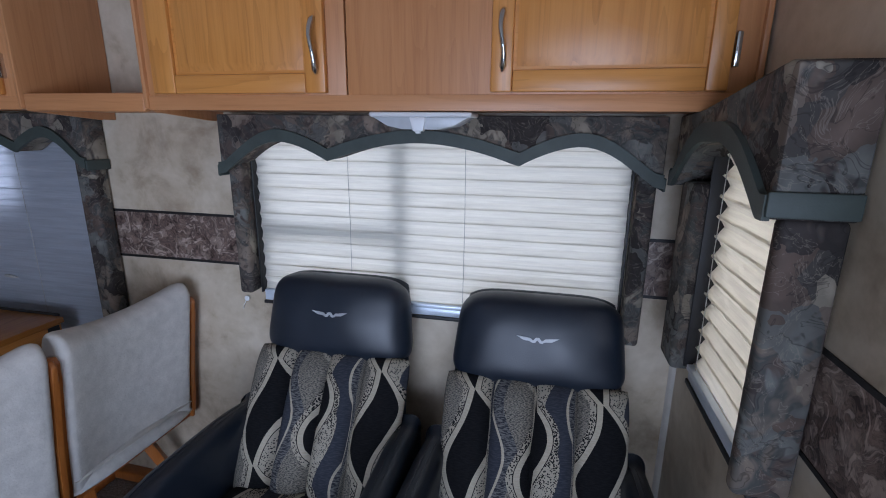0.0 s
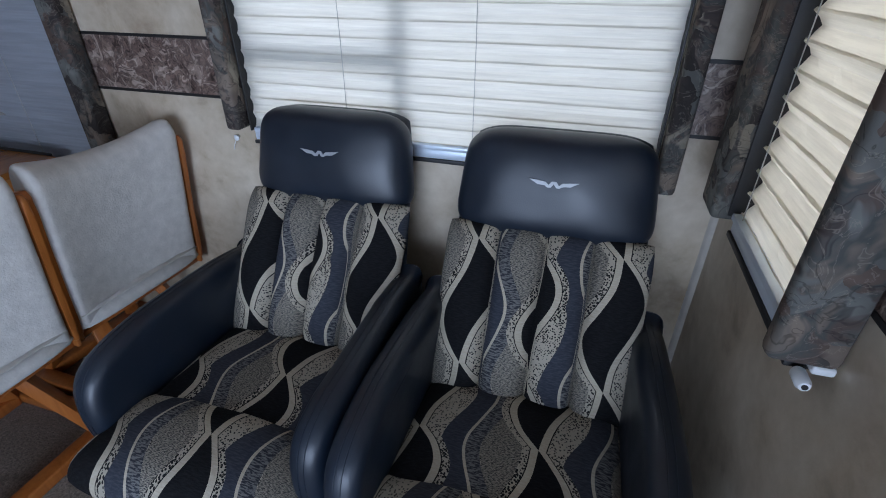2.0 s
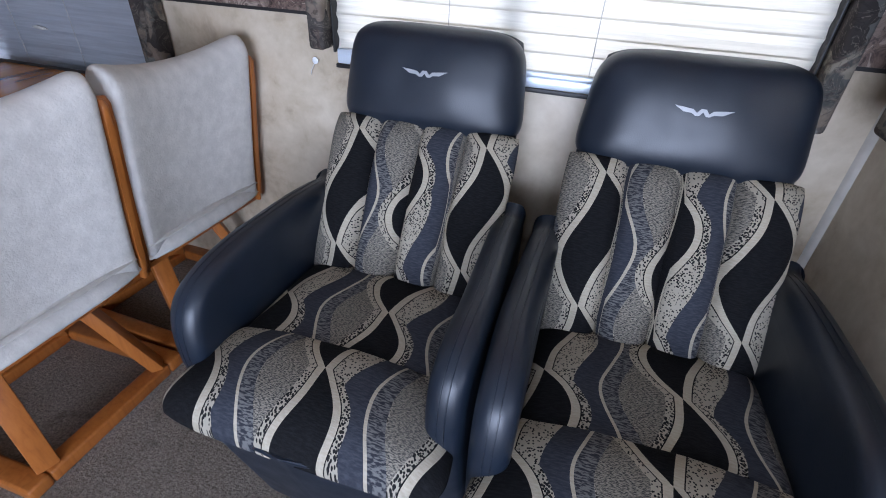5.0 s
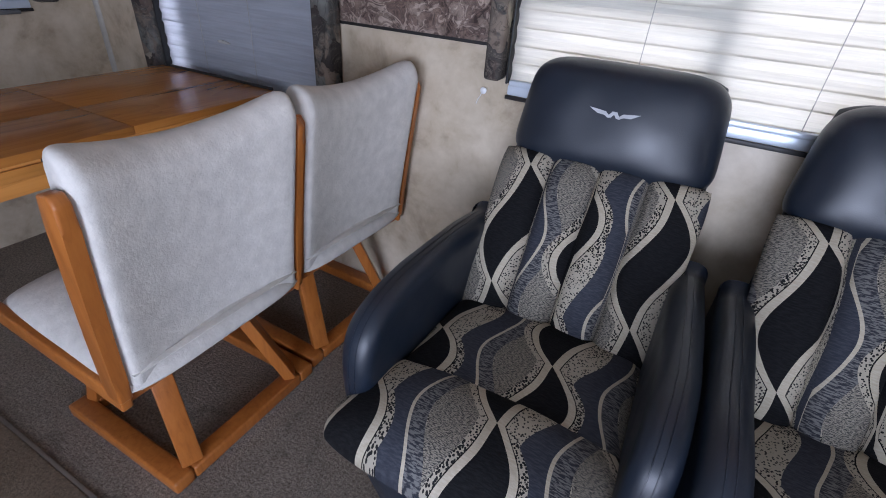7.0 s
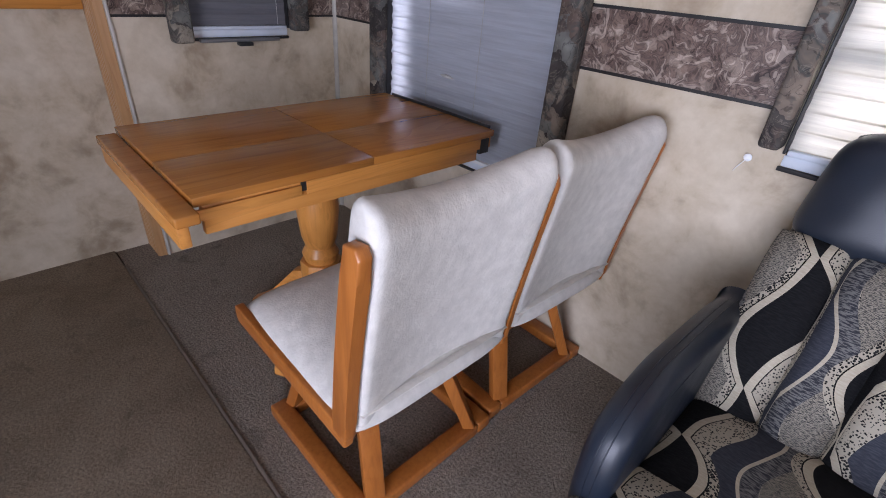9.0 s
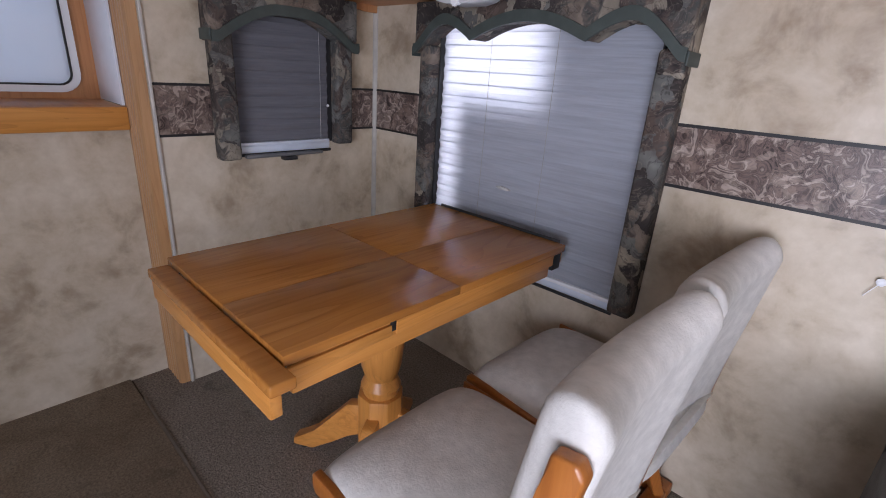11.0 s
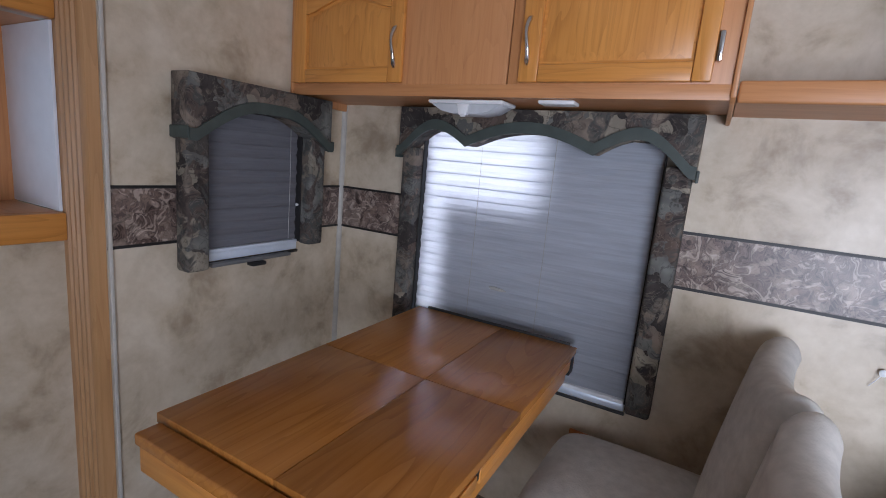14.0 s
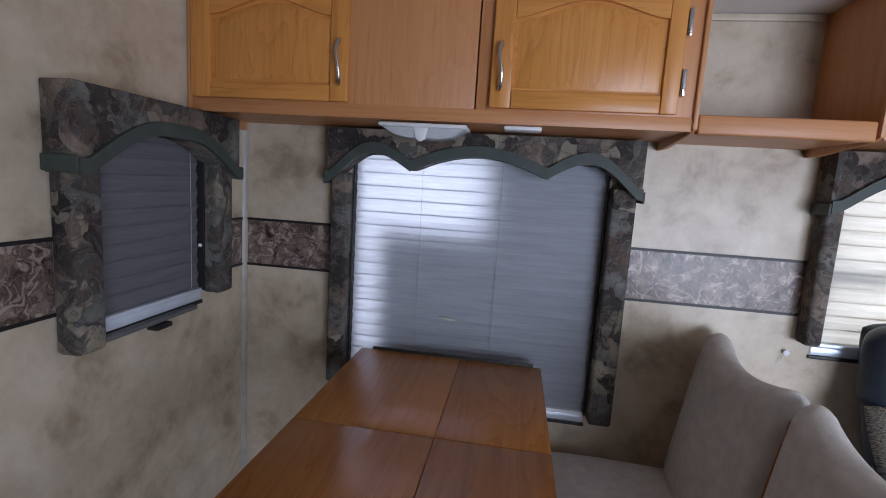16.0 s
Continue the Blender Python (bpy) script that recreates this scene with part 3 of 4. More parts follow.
def window_set(number, hole, trim, side, arches, cloth, label, low_jamb, mull=None, proud=0.0, deep=0.085, lift=(0.0, 0.0), top=None, fold=1.0):
    u0, u1, z0, z1 = hole
    t0, t1, tb = trim
    win = structure(f"window_{number}", oriented(box(u0, u1, YB - 0.005 - proud, YB + 0.05, z0 - 0.028, z0, 0.004), side), ALU, "aluminium-framed window behind a pleated blind", "window")
    for a, b, c, d in ((u0, u0 + 0.02, z0, z1), (u1 - 0.02, u1, z0, z1), (u0 + 0.02, u1 - 0.02, z1 - 0.02, z1)):
        part("window_frame", oriented(box(a, b, YB + 0.03, YB + 0.058, c, d, 0.002), side), DARK, win)
    # Black strip drawn in for the shaded gap below the sill.
    part("gap_and_gasket_strip", oriented(box(u0 - 0.004, u1 + 0.004, YB - 0.008 - proud, YB - 0.001, z0 - 0.040, z0 - 0.0285, 0.002), side), DARK, win)
    if mull:
        part("mullion", oriented(box(mull[0] - 0.024, mull[0] + 0.024, YB + 0.030, YB + 0.058, z0, z1 - 0.02, 0.002), side), ALU, win)
        part("mullion", oriented(box(u0 + 0.02, mull[0] - 0.024, YB + 0.030, YB + 0.058, mull[1] - 0.022, mull[1] + 0.022, 0.002), side), ALU, win)
    pane = part("pane", oriented(box(u0 + 0.004, u1 - 0.004, YB + 0.061, YB + 0.065, z0, z1, 0.0), side), GLASS, win)
    pane.visible_shadow = False
    # blind
    blind = thing("pleated_blind", spot((u0 + u1) / 2, z0, side), label, "blind")
    bm = bmesh.new()
    rows, rng = [], random.Random(number)
    count = round((z1 - z0) / 0.047)
    step = (z1 - z0 - 0.016) / count
    for k in range(count):
        z = z0 + 0.012 + step * k
        swell = rng.uniform(-0.0015, 0.0015)
        # front fold, a narrow tuck of doubled cloth, then the back fold
        for dz, dy in ((0.0, 0.0), (0.0045, 0.003), (0.0005, 0.005), (0.30 * step, 0.013), (0.52 * step, 0.019), (0.78 * step, 0.012)):
            rows.append((z + dz, YB - proud + 0.003 + dy * fold + swell * fold))
    rows.append((z1 - 0.004, YB - proud + 0.004))
    rows = [[bm.verts.new((u0 + 0.001 + (u1 - u0 - 0.002) * i / 12, y + rng.uniform(-0.001, 0.001), z + rng.uniform(-0.0006, 0.0006))) for i in range(13)] for z, y in rows]
    for a, b in zip(rows, rows[1:]):
        for i in range(12):
            bm.faces.new((a[i], a[i + 1], b[i + 1], b[i]))
    part("shade", oriented(bm, side), cloth, blind, smooth=False)
    part("bottom_rail", oriented(box(u0 + 0.005, u1 - 0.005, YB - 0.012 - proud, YB + 0.02 - proud, z0, z0 + 0.014, 0.003), side), ALU if number != 2 else WHITE, blind)
    for f in ((0.28, 0.6) if u1 - u0 > 0.6 else (0.9,)):
        u = u0 + (u1 - u0) * f
        part("cord", oriented(tube([(u, YB - 0.001 - proud, z0 + 0.01), (u + 0.002, YB - 0.001 - proud, (z0 + z1) / 2), (u, YB - 0.001 - proud, z1 - 0.01)], 0.0011, 5), side), CORD, blind)
    # padded surround
    val = thing("window_valance", spot((t0 + t1) / 2, tb, side), "leaf-print padded valance with side boards and sage piping", "valance")
    low = edge_curve(t0, t1, arches, lift)
    front = YB - deep
    part("valance_board", oriented(prism([*(top or [(t0, 1.508)]), *low, (t1, 1.508)], "y", front, YB - 0.003, 0.0045, 2), side), CAMO, val)
    band = 0.034
    up = [(u, z + band) for u, z in low]
    part("piping", oriented(prism([*[(u, z - 0.002) for u, z in low], *reversed(up)], "y", front - 0.012, front - 0.0015, 0.0), side), GREEN, val, "sage green piping band")
    for e, up in ((t0, lift[0]), (t1, lift[1])):
        a, b = sorted((e, e + (0.001 if e == t1 else -0.001) * 7))
        part("return_band", oriented(box(a, b, front - 0.010, YB - 0.004, 1.318 + up, 1.354 + up, 0.003), side), GREEN, val)
    for a, b, zb in ((t0 + 0.008, u0 - 0.006, low_jamb[0]), (u1 + 0.006, t1 - 0.008, low_jamb[1])):
        part("side_board", oriented(box(a, b, front + 0.019, YB - 0.003, zb, 1.36, 0.011, 3), side), CAMO, val)
    for a in (u0 - 0.004, u1 - 0.002):
        part("edge_welt", oriented(box(a, a + 0.006, YB - 0.018 - proud, YB + 0.028 - proud, z0 + 0.004, 1.44, 0.002), side), DARK, val)
    return blind


window_set(1, W1, (-0.862, 0.452, 0.9), "north", 3, BLIND_WARM, "cream pleated blind glowing with daylight, lowered", (0.915, 0.862), (-0.30, 1.13), fold=0.5)
window_set(2, W2, (-2.412, -1.385, 0.57), "north", 3, BLIND_HALF_SHADE, "pleated blind with part of its shade put into the grey cloth, lowered behind the table", (0.60, 0.565), fold=0.32)
window_set(3, W3, (0.985, 1.58, 0.92), "west", 1, BLIND_SHADED, "pleated blind with its shade put into the dark cloth, lowered in small window", (0.905, 0.94), fold=0.3)
window_set(4, W4, (1.045, 1.60, 0.86), "east", 1, BLIND_WARM, "cream pleated blind lit by the sun, lowered", (0.905, 0.905), None, 0.042, 0.108, (0.044, 0.030), [(1.437, 1.510), (1.415, 1.516), (1.07, 1.568), (1.045, 1.562)])
cleat = thing("cord_cleat", (XR, 1.062, 0.885), "small white plastic cord cleat under the padded board", "cleat")
part("bracket", box(XR - 0.030, XR - 0.002, 1.060, 1.082, 0.890, 0.904, 0.004, 3), WHITE, cleat)
part("roller", tube([(XR - 0.034, 1.050, 0.876), (XR - 0.034, 1.056, 0.876), (XR - 0.034, 1.078, 0.876), (XR - 0.034, 1.083, 0.876)], [0.007, 0.010, 0.010, 0.007], 14), WHITE, cleat)
part("hole", tube([(XR - 0.034, 1.0485, 0.876), (XR - 0.034, 1.052, 0.876)], 0.004, 10), DARK, cleat)

# Added panel, out of view, that blocks daylight from part of the dinette blind.
structure("unseen_shade_panel", add_box(add_box(bmesh.new(), -2.24, -1.30, 1.813, 1.825, 0.3, 1.175), -1.875, -1.30, 1.813, 1.825, 1.175, 1.7), PANEL, "added unseen grey panel that shades the dinette window", "panel")

# fittings under the windows
tag = thing("blind_tag", (-1.975, YB - 0.004, 0.862), "small dark tag on the lower pleats of the blind", "tag")
part("tag", prism([(-2.012, 0.866), (-1.99, 0.870), (-1.955, 0.866), (-1.940, 0.860), (-1.965, 0.857), (-2.0, 0.859)], "y", YB - 0.002, YB + 0.006), CORD, tag)
crank = thing("window_crank", (XL, 1.28, 0.90), "dark ribbed crank bar below the small window", "window crank")
part("bar", box(XL + 0.003, XL + 0.03, 1.10, 1.44, 0.900, 0.914, 0.004), plain("grey_ribbed_bar", (0.16, 0.16, 0.16), 0.5, 0.3), crank)
part("grip", box(XL + 0.01, XL + 0.045, 1.25, 1.31, 0.885, 0.900, 0.004), DARK, crank)
bead = thing("cord_bead", (XL, 1.482, 1.098), "tiny white bead on the cord of the small blind", "bead")
part("ball", lathe([(0.001, 1.092), (0.005, 1.094), (0.0065, 1.098), (0.005, 1.102), (0.001, 1.104)], XL + 0.008, 1.482, 12), WHITE, bead)
knob = thing("cord_cleat", (-0.87, YB, 0.873), "small white cord knob with a loose thread", "knob")
part("knob", tube([(-0.87, YB, 0.873), (-0.87, YB - 0.012, 0.873), (-0.87, YB - 0.016, 0.873)], [0.006, 0.010, 0.004], 12), WHITE, knob)
part("thread", tube([(-0.872, YB - 0.012, 0.868), (-0.885, YB - 0.012, 0.845), (-0.892, YB - 0.006, 0.83)], 0.0012, 5), WHITE, knob)

# ---------- wall cabinets ----------
CF = 1.448


def arched(x0, x1, z0, zs, rise, n=16):
    """An outline with a cathedral top: shoulders at zs, its middle higher by rise."""
    pts = [(x0, z0), (x1, z0), (x1, zs)]
    for i in range(1, n):
        f = i / n
        pts.append((x1 + (x0 - x1) * f, zs + rise * math.sin(math.pi * f) ** 1.6))
    return pts + [(x0, zs)]


def handle(x, z0, z1, y, parent):
    pts, rad = [], []
    for i in range(15):
        f = i / 14
        pts.append((x + 0.004 * math.sin(2 * math.pi * f), y - 0.004 - 0.022 * math.sin(math.pi * f) ** 0.7, z0 + (z1 - z0) * f))
        rad.append(0.0075 if i in (1, 13) else 0.005 + 0.003 * abs(2 * f - 1) ** 2 if i not in (0, 14) else 0.004)
    return part("handle", tube(pts, rad, 10), CHROME, parent, "curved satin nickel handle")


def cabinet_door(x0, x1, handle_x, hinge_x, sl, sr, parent):
    z0, z1 = 1.553, 1.872
    y0, y1 = CF - 0.019, CF - 0.0005
    door = part("door", box(x0 + sl - 0.006, x1 - sr + 0.006, y1 - 0.008, y1, z0 + 0.03, z1 - 0.02, 0.0), OAK_X, parent, "honey oak raised-panel door")
    for a, b in ((x0, x0 + sl), (x1 - sr, x1)):
        part("stile", box(a, b, y0, y1, z0, z1, 0.004), OAK_Z, door)
    part("rail", box(x0 + sl + 0.0005, x1 - sr - 0.0005, y0 + 0.0005, y1, z0, z0 + 0.046, 0.004), OAK_X, door)
    top = arched(x0 + sl + 0.0005, x1 - sr - 0.0005, z0, z1 - 0.088, 0.045)[2:]
    part("rail", prism([(x1 - sr - 0.0005, z1), *top, (x0 + sl + 0.0005, z1)], "y", y0 + 0.0005, y1), OAK_X, door)
    outer = arched(x0 + sl + 0.008, x1 - sr - 0.008, z0 + 0.054, z1 - 0.096, 0.044)
    inner = arched(x0 + sl + 0.030, x1 - sr - 0.030, z0 + 0.075, z1 - 0.117, 0.042)
    bm = bmesh.new()
    lo = [bm.verts.new((p[0], y1 - 0.008, p[1])) for p in outer]
    hi = [bm.verts.new((p[0], y0 + 0.002, p[1])) for p in inner]
    for i in range(len(lo)):
        j = (i + 1) % len(lo)
        bm.faces.new((lo[i], lo[j], hi[j], hi[i]))
    bm.faces.new(hi)
    part("panel", bm, OAK_Z, door)
    handle(handle_x, 1.597, 1.722, y0, door)
    if hinge_x:
        for z in (1.598, 1.745):
            part("hinge", box(hinge_x - 0.006, hinge_x + 0.006, y0 + 0.002, y1 + 0.002, z, z + 0.068, 0.004), CHROME, door, "small nickel hinge")


def wall_cabinet(x0, x1, doors, groove, label):
    cab = thing("wall_cabinet", ((x0 + x1) / 2, YB, 1.515), label, "cabinet", "wall cabinets")
    part("front_frame", box(x0 + 0.012, groove - 0.002, CF, CF + 0.018, 1.517, TOP - 0.002, 0.002), FRAME_Z, cab)
    part("front_frame", box(groove + 0.002, x1 - 0.012, CF, CF + 0.018, 1.517, TOP - 0.002, 0.002), FRAME_Z, cab)
    part("bottom_rail", box(x0 + 0.012, x1 - 0.012, CF - 0.003, CF - 0.0002, 1.513, 1.549, 0.001), FRAME_X, cab)
    part("bottom", box(x0 + 0.012, x1 - 0.012, CF + 0.018, YB - 0.002, 1.517, 1.53, 0.0), FRAME_X, cab)
    for a in (x0, x1 - 0.012):
        part("side_panel", prism([(CF - 0.010, 1.518), (CF + 0.02, 1.508), (YB - 0.06, 1.488), (YB - 0.002, 1.488), (YB - 0.002, TOP - 0.002), (CF - 0.010, TOP - 0.002)], "x", a, a + 0.012, 0.003), FRAME_Z, cab)
    for d in doors:
        cabinet_door(*d, cab)
    return cab


wall_cabinet(-2.763, -1.325, [(-2.745, -2.262, -2.284, None, 0.062, 0.052), (-1.861, -1.382, -1.836, -1.3735, 0.056, 0.042)], -1.90, "oak wall cabinet above the dinette with two closed doors")
wall_cabinet(-0.908, 0.566, [(-0.864, -0.375, -0.396, None, 0.068, 0.052), (0.021, 0.502, 0.047, 0.511, 0.048, 0.042)], -0.327, "oak wall cabinet above the recliners with two closed doors")
shelf = thing("open_shelf", (-1.11, YB, 1.51), "empty open oak shelf between the wall cabinets", "shelf")
part("board", box(-1.322, -0.911, CF + 0.02, YB - 0.002, 1.512, 1.53, 0.0), FRAME_X, shelf)
part("front_lip", box(-1.322, -0.911, CF - 0.004, CF + 0.019, 1.508, 1.558, 0.006, 3), FRAME_X, shelf)
part("top_batten", box(-1.322, -0.911, YB - 0.012, YB - 0.002, TOP - 0.022, TOP - 0.002, 0.002), WALL, shelf)


def puck_lamp(x, label):
    lamp = thing("under_cabinet_lamp", (x, 1.54, 1.513), label, "lamp", "under-cabinet lamps")
    y0, y1, w = 1.49, 1.60, 0.132
    part("housing", box(x - w, x + w, y0, y1, 1.5, 1.5125, 0.006, 3), WHITE, lamp)
    prof = [(x - w + 0.008, 1.5), (x + w - 0.008, 1.5), (x + 0.085, 1.478), (x + 0.045, 1.470), (x - 0.045, 1.470), (x - 0.085, 1.478)]
    part("lens", prism(prof, "y", y0 + 0.006, y1 - 0.004, 0.003), LENS, lamp, "ribbed translucent lens")
    part("bridge", prism([(x - 0.026, 1.5), (x + 0.018, 1.5), (x + 0.010, 1.465), (x - 0.016, 1.465)], "y", y0 + 0.001, y0 + 0.02, 0.003), WHITE, lamp)
    part("switch", box(x - 0.009, x + 0.003, y0 - 0.002, y0 + 0.012, 1.460, 1.467, 0.002), WHITE, lamp)


puck_lamp(-0.160, "white plastic under-cabinet lamp with two lenses, off")
puck_lamp(-2.055, "white plastic under-cabinet lamp above the dinette, off")
vent = thing("vent_plate", (-1.765, 1.53, 1.513), "small white plate under the wall cabinet", "vent")
part("plate", box(-1.818, -1.712, 1.50, 1.56, 1.505, 1.5165, 0.004), WHITE, vent)

# ---------- dinette table ----------
table = thing("dinette_table", (-1.95, 1.13, 0), "glossy honey oak dinette table with folding leaves on a pedestal", "table")
for x0, x1 in ((-2.265, -1.9115), (-1.9105, -1.640)):
    for y0, y1 in ((0.648, 1.1445), (1.1460, 1.668)):
        part("leaf", box(x0, x1, y0, y1, 0.727, 0.75, 0.002, 2), TABLE, table)
part("extension_leaf", box(-2.245, -1.585, 0.592, 0.645, 0.712, 0.738, 0.005, 3), TABLE, table)
part("extension_rail", box(-2.235, -1.60, 0.596, 0.622, 0.655, 0.712, 0.004), OAK_X, table)
part("apron", box(-1.672, -1.650, 0.668, 1.60, 0.648, 0.7265, 0.004), OAK_Y, table)
part("apron", box(-2.255, -2.233, 0.668, 1.60, 0.648, 0.7265, 0.004), OAK_Y, table)
part("apron", box(-2.232, -1.673, 1.575, 1.597, 0.662, 0.7265, 0.004), OAK_X, table)
part("upper_rail", box(-1.6495, -1.641, 0.93, 1.655, 0.690, 0.7265, 0.002), OAK_Y, table)
part("slide_runner", box(-1.6495, -1.641, 0.60, 0.915, 0.690, 0.718, 0.002), OAK_Y, table)
part("slot", box(-1.6492, -1.6435, 0.915, 0.93, 0.700, 0.7265, 0.001), DARK, table)
part("corner_cap", box(-1.668, -1.640, 1.602, 1.648, 0.672, 0.7262, 0.003), DARK, table)
part("edge_strip", box(-2.225, -1.665, 1.6685, 1.676, 0.732, 0.758, 0.002), DARK, table, "black rubber edge strip")
PX, PY = -1.90, 1.10
part("mounting_plate", box(PX - 0.18, PX + 0.18, PY - 0.15, PY + 0.15, 0.70, 0.7265, 0.004), OAK_X, table)
part("column", lathe([(0.055, 0.30), (0.064, 0.33), (0.05, 0.36), (0.062, 0.40), (0.072, 0.50), (0.064, 0.60), (0.05, 0.65), (0.066, 0.67), (0.066, 0.70)], PX, PY), OAK_Z, table)
part("column_block", prism([(PX + 0.074 * math.cos(radians(22.5 + 45 * k)), PY + 0.074 * math.sin(radians(22.5 + 45 * k))) for k in range(8)], "z", 0.05, 0.30, 0.004), OAK_Z, table)
for k in range(4):
    a = radians(30 + 90 * k)
    prof = [(0.06, 0.24), (0.11, 0.23), (0.17, 0.16), (0.23, 0.085), (0.31, 0.045), (0.315, 0.012), (0.24, 0.012), (0.17, 0.06), (0.11, 0.11), (0.06, 0.12)]
    bm = prism(prof, "y", -0.021, 0.021, 0.006)
    bmesh.ops.transform(bm, matrix=Matrix.Translation((PX, PY, 0)) @ Matrix.Rotation(a, 4, "Z"), verts=bm.verts)
    foot = part("scroll_foot", bm, OAK_X, table)
    p = Vector((PX, PY, 0)) + Matrix.Rotation(a, 3, "Z") @ Vector((0.28, 0, 0))
    part("glide", lathe([(0.014, 0.0), (0.014, 0.014)], p.x, p.y, 10), DARK, foot)

# ---------- dining chairs ----------


def dining_chair():
    y0, y1 = 0.700, 1.205
    ym = (y0 + y1) / 2
    ch = thing("dining_chair", (-1.39, ym, 0), "cream upholstered dining chair on an oak sled base", "chair", "chairs at the table")
    # backrest: a wrapped pad, hollow in plan, rolled over at the top
    bm = bmesh.new()
    section = []
    for i in range(13):
        f = i / 12
        section.append((-1.118 + 0.066 * f ** 1.3, 0.405 + 0.450 * f))
    for i in range(1, 10):
        a = radians(180 * i / 9)
        section.append((-1.052 - 0.049 + 0.049 * math.cos(a), 0.850 + 0.048 * math.sin(a)))
    for i in range(13):
        f = 1 - i / 12
        section.append((-1.118 + 0.066 * f ** 1.3 - 0.098, 0.405 + 0.450 * f))
    rows, wide, rad = [], y1 - y0 - 0.040, 0.026
    stops = [0, 0.002, 0.007, 0.015, rad] + [rad + (wide - 2 * rad) * k / 16 for k in range(1, 16)]
    stops += [wide - d for d in (rad, 0.015, 0.007, 0.002, 0)]
    for d in stops:
        s = 2 * d / wide - 1
        hollow, lift = -0.034 * (1 - s * s), 0.036 * s * s
        near = min(d, wide - d)
        q = 0.25 + 0.75 * math.sqrt(max(0.0, 1 - (1 - near / rad) ** 2)) if near < rad else 1.0
        cx, cz = -1.12, 0.66
        row = []
        for x, z in section:
            mid = cx + 0.066 * max(0.0, (z - 0.405) / 0.450) ** 1.3 - 0.047
            up = max(0.0, (z - 0.70) / 0.18)
            row.append(bm.verts.new((mid + (x - mid) * q + hollow, y0 + 0.022 + d, cz + (z - cz) * (1 - 0.10 * (1 - q)) + lift * up)))
        rows.append(row)
    for a, b in zip(rows, rows[1:]):
        for i in range(len(section)):
            j = (i + 1) % len(section)
            bm.faces.new((a[i], a[j], b[j], b[i]))
    bm.faces.new(rows[0])
    bm.faces.new(rows[-1])
    back = part("backrest", bm, UPHOLSTERY, ch, "cream chenille backrest")
    part("hem", box(-1.135, -1.1165, y0 + 0.03, y1 - 0.03, 0.452, 0.455, 0.001), UPHOLSTERY, back)
    seat_m = Matrix.Translation((-1.385, ym, 0.412))
    part("seat", soft_pad(0.545, 0.495, 0.055, seat_m, 0.35, corner=0.06, back=0.5), UPHOLSTERY, ch, "cream chenille seat cushion")
    for y, t in ((y0 - 0.006, 0.027), (y1 - 0.018, 0.017)):
        post = []
        for i in range(11):
            f = i / 10
            post.append((-1.128 + 0.062 * f ** 1.3, 0.398 + 0.458 * f))
        back_side = [(x - 0.046, z + (0.012 if z > 0.84 else 0)) for x, z in reversed(post)]
        outline = [*post, (post[-1][0] - 0.012, post[-1][1] + 0.018), *back_side]
        part("side_post", prism(outline, "y", y, y + t, 0.006, 3), CHAIRWOOD, ch)
        part("side_rail", prism([(-1.640, 0.400), (-1.630, 0.386), (-1.135, 0.372), (-1.130, 0.422), (-1.640, 0.436)], "y", y + 0.0015, y + t - 0.0015, 0.005, 3), CHAIRWOOD, ch)
    part("seat_board", box(-1.62, -1.15, y0 + 0.012, y1 - 0.012, 0.372, 0.388, 0.002), CHAIRWOOD, ch)
    part("swivel_plate", box(-1.50, -1.25, ym - 0.13, ym + 0.13, 0.345, 0.371, 0.003), DARK, ch)
    bx0, bx1, by0, by1 = -1.625, -1.155, 0.738, 1.232
    for a, b in ((by0, by0 + 0.055), (by1 - 0.055, by1)):
        part("base_runner", box(bx0, bx1, a, b, 0.0, 0.042, 0.008, 3), CHAIRWOOD, ch)
    for a, b in ((bx0, bx0 + 0.055), (bx1 - 0.055, bx1)):
        part("base_crossbar", box(a, b, by0 + 0.056, by1 - 0.056, 0.0, 0.041, 0.008, 3), CHAIRWOOD, ch)
    for x, tx in ((bx0 + 0.03, -1.48), (bx1 - 0.03, -1.27)):
        for y, ty in ((by0 + 0.07, ym - 0.115), (by1 - 0.07, ym + 0.115)):
            part("leg", beam((x, y, 0.036), (tx, ty, 0.36), 0.052, 0.034), CHAIRWOOD, ch)
    return ch


chair = dining_chair()
other = copy_thing(chair, Matrix.Translation(chair.location + Vector((-0.004, 0.512, 0))) @ Matrix.Rotation(radians(-2), 4, "Z"))
other["label"] = "cream upholstered dining chair standing close to the wall"

# ---------- recliners ----------


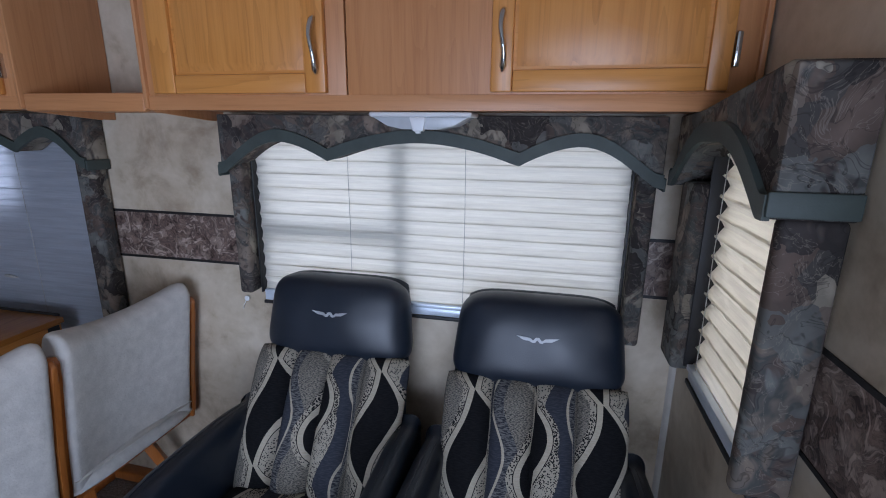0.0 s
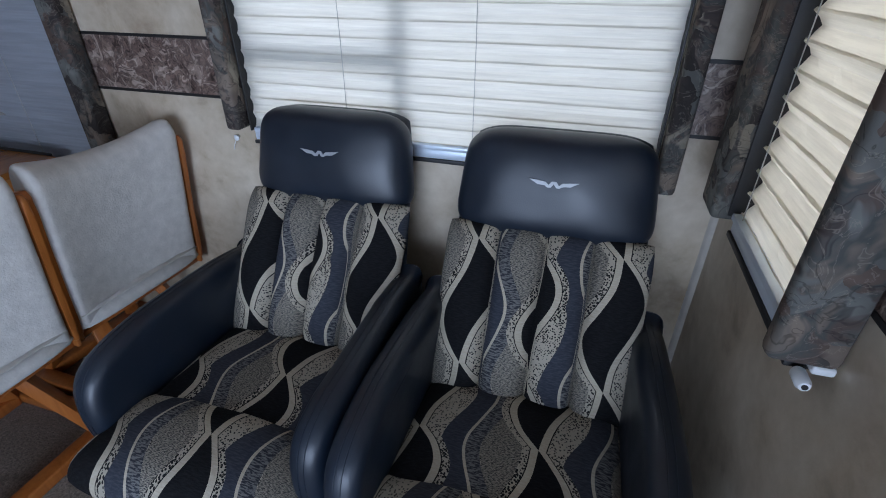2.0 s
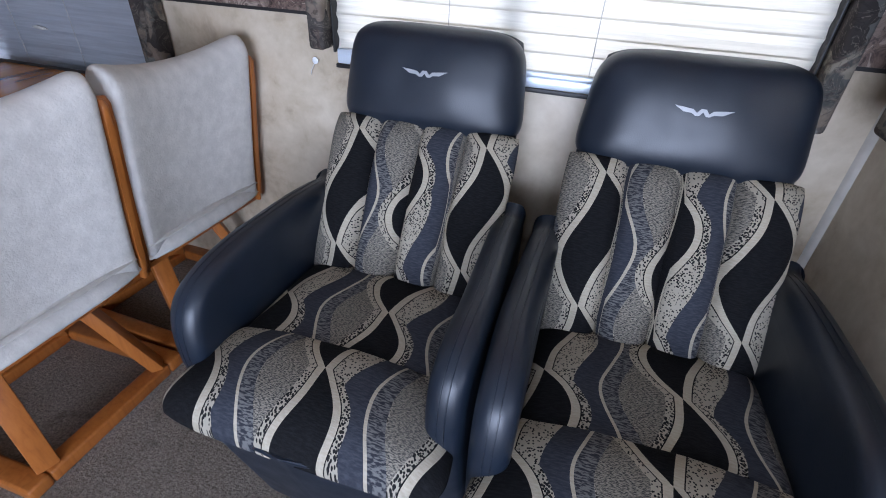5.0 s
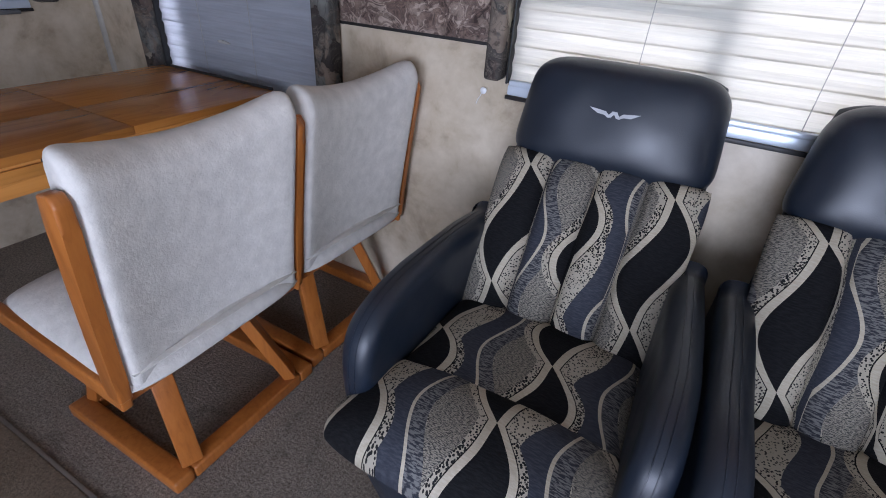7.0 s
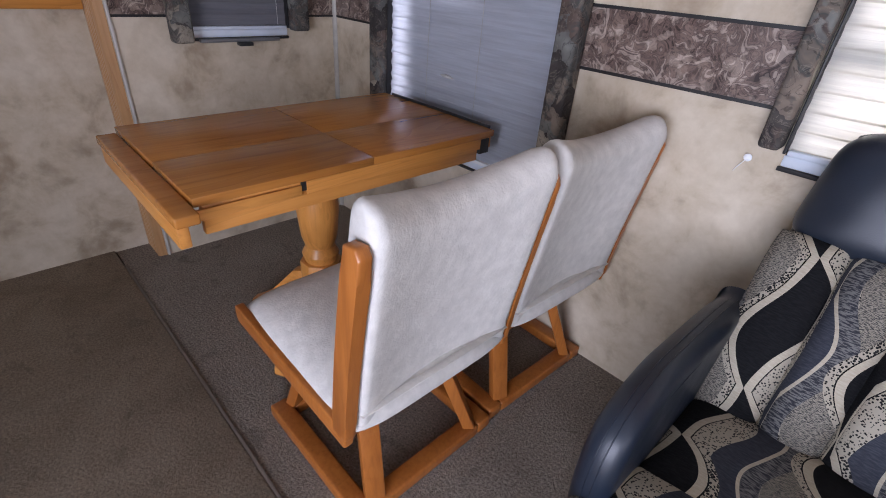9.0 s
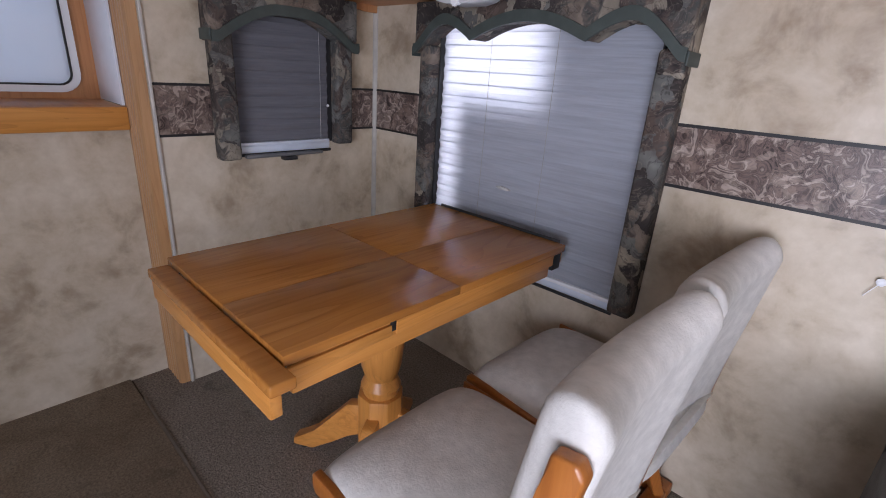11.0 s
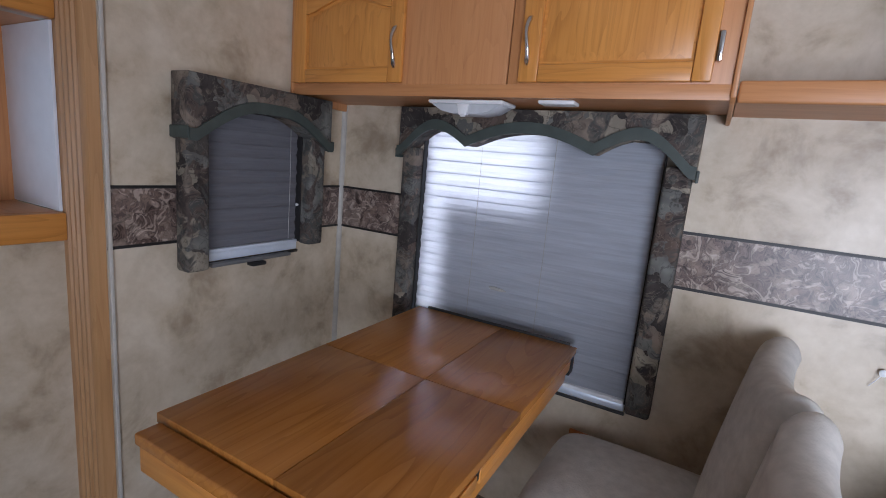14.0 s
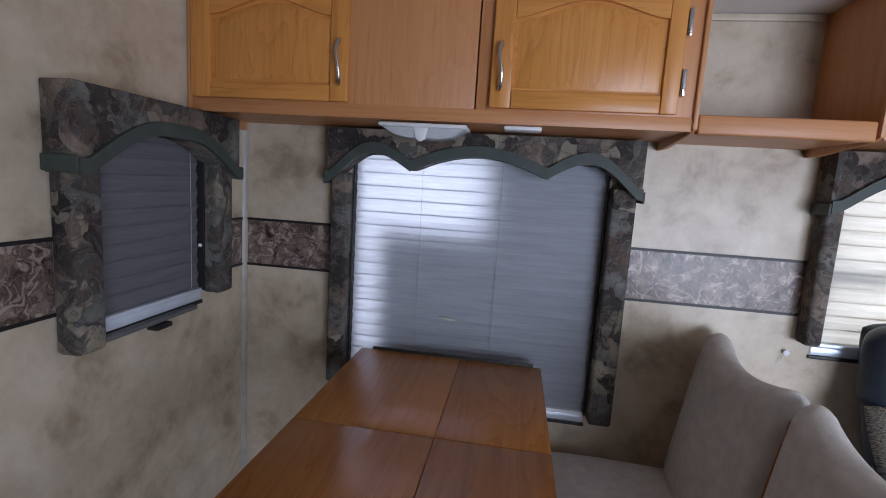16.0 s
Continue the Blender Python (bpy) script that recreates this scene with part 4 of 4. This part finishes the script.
def recliner(cx):
    rc = thing("recliner", (cx, 1.25, 0), "black leather recliner with wave-patterned seat and back", "recliner", "recliners")

    def lean(y, z, deg):
        """The pad's x-y plane stands up and leans back; its thickness faces the room."""
        return Matrix.Translation((cx, y, z)) @ Matrix.Rotation(radians(deg), 4, "X")

    # back cushion between (y 1.33, z .42) and (y 1.56, z .79)
    part("back_cushion", soft_pad(0.485, 0.47, 0.055, lean(1.475, 0.585, 58), 0.25, (0.27, 0.5, 0.73), 0.515, 0.03, 72, 7, (0.0275, -0.03)), OGEE, rc, "wave-patterned channelled back cushion")
    part("headrest", soft_pad(0.505, 0.275, 0.07, lean(1.655, 0.876, 77), 0.25, (), 0.455, 0.13, 36, 6, back=0.5), LEATHER, rc, "padded black leather headrest")
    part("back_shell", soft_pad(0.53, 0.74, 0.03, lean(1.575, 0.665, 66), 0.0, (), 0.45, 0.06, 24, 8, back=1.2), LEATHER, rc)
    half = [(0.0, 0.004), (0.006, -0.004), (0.013, -0.005), (0.022, 0.0), (0.038, 0.001), (0.058, 0.012), (0.036, 0.010), (0.020, 0.008), (0.012, 0.001), (0.005, 0.010)]
    wing = half + [(-a, b) for a, b in reversed(half[1:])]
    bm = prism(wing, "z", 0, 0.003)
    bmesh.ops.transform(bm, matrix=lean(1.655, 0.876, 77) @ Matrix.Translation((0, 0.016, 0.0865)), verts=bm.verts)
    part("emblem", bm, EMBROIDERY, rc, "silver embroidered wing emblem")
    # seat and front bolster
    part("seat_cushion", soft_pad(0.50, 0.40, 0.075, Matrix.Translation((cx, 1.19, 0.385)) @ Matrix.Rotation(radians(-3), 4, "X"), 0.15, (), None, 0.03, 30, 8, (0.0725, 0.155)), OGEE, rc, "wave-patterned seat cushion")
    part("front_bolster", soft_pad(0.61, 0.26, 0.08, Matrix.Translation((cx, 0.968, 0.395)) @ Matrix.Rotation(radians(3), 4, "X"), 0.2, (), 0.56, 0.10, 32, 4, (0.1125, 0.135), back=0.5), OGEE, rc, "wave-patterned front bolster")
    front = [(-0.27, 0.95), (-0.25, 0.875), (-0.16, 0.842), (0, 0.832), (0.16, 0.842), (0.25, 0.875), (0.27, 0.95), (0.27, 1.5), (-0.27, 1.5)]
    bm = prism([(cx + a, b) for a, b in front], "z", 0.05, 0.405)
    for v in bm.verts:
        if v.co.z < 0.1:
            v.co.x = cx + (v.co.x - cx) * 0.86
            v.co.y = 1.3 + (v.co.y - 1.3) * 0.80
    part("footrest_base", round_edges(bm, 0.012, 3), LEATHER, rc)
    side = [(1.02, 0.05), (0.955, 0.20), (0.916, 0.36), (0.902, 0.46), (0.908, 0.54), (0.938, 0.592), (1.00, 0.620), (1.10, 0.632), (1.25, 0.634), (1.38, 0.630), (1.50, 0.615), (1.56, 0.58), (1.58, 0.05)]
    # the arm's outline, rounded, is drawn in towards both of its faces
    ring = []
    for i in range(len(side)):
        p = [Vector(side[(i + k) % len(side)]) for k in (-1, 0, 1, 2)]
        steps = 4 if 0 < i < len(side) - 2 else 1
        for k in range(steps):
            t = k / steps
            ring.append(0.5 * (2 * p[1] + (p[2] - p[0]) * t + (2 * p[0] - 5 * p[1] + 4 * p[2] - p[3]) * t * t + (3 * p[1] - p[0] - 3 * p[2] + p[3]) * t ** 3))
    inward = []
    for i, q in enumerate(ring):
        d = (ring[(i + 1) % len(ring)] - ring[i - 1]).normalized()
        inward.append(Vector((d.y, -d.x)))
    if (Vector((1.25, 0.35)) - ring[8]).dot(inward[8]) < 0:
        inward = [-d for d in inward]
    for s in (-1, 1):
        bm = bmesh.new()
        rows = []
        for f in (-1.0, -0.97, -0.88, -0.72, -0.5, -0.25, 0.0, 0.25, 0.5, 0.72, 0.88, 0.97, 1.0):
            draw = 0.036 * (1 - (1 - abs(f) ** 2.5) ** (1 / 2.5))
            row = []
            for q, d in zip(ring, inward):
                c = q + d * draw
                flare = 0.012 * max(0.0, 1 - abs(c.x - 1.12) / 0.4)
                pucker = 0.0015 * noise.noise(Vector((c.x * 14, c.y * 14, f + s)))
                row.append(bm.verts.new((cx + s * (0.264 + flare + 0.037 * f), 1.58 + (c.x - 1.58) * 0.955, c.y + pucker)))
            rows.append(row)
        for a, b in zip(rows, rows[1:]):
            for k in range(len(ring)):
                bm.faces.new((a[k], a[(k + 1) % len(ring)], b[(k + 1) % len(ring)], b[k]))
        bm.faces.new(rows[0])
        bm.faces.new(rows[-1])
        arm = part("armrest", bm, LEATHER, rc, "rounded black leather armrest")
        for dx in (-0.007, 0.007):
            line = [(cx + s * (0.264 + 0.012 * max(0.0, 1 - abs(y - 1.12) / 0.4) + dx), 1.58 + (y - 1.58) * 0.955, z + 0.0002) for y, z in ring[5:38]]
            part("seam", tube(line, 0.0011, 6), LEATHER, arm)
    part("base_ring", lathe([(0.24, 0.0), (0.25, 0.02), (0.24, 0.05)], cx, 1.28, 28), DARK, rc)
    return rc


first = recliner(-0.470)
second = copy_thing(first, Matrix.Translation(first.location + Vector((0.630, -0.03, 0))))
second["label"] = "black leather recliner with wave-patterned cushions by the corner"
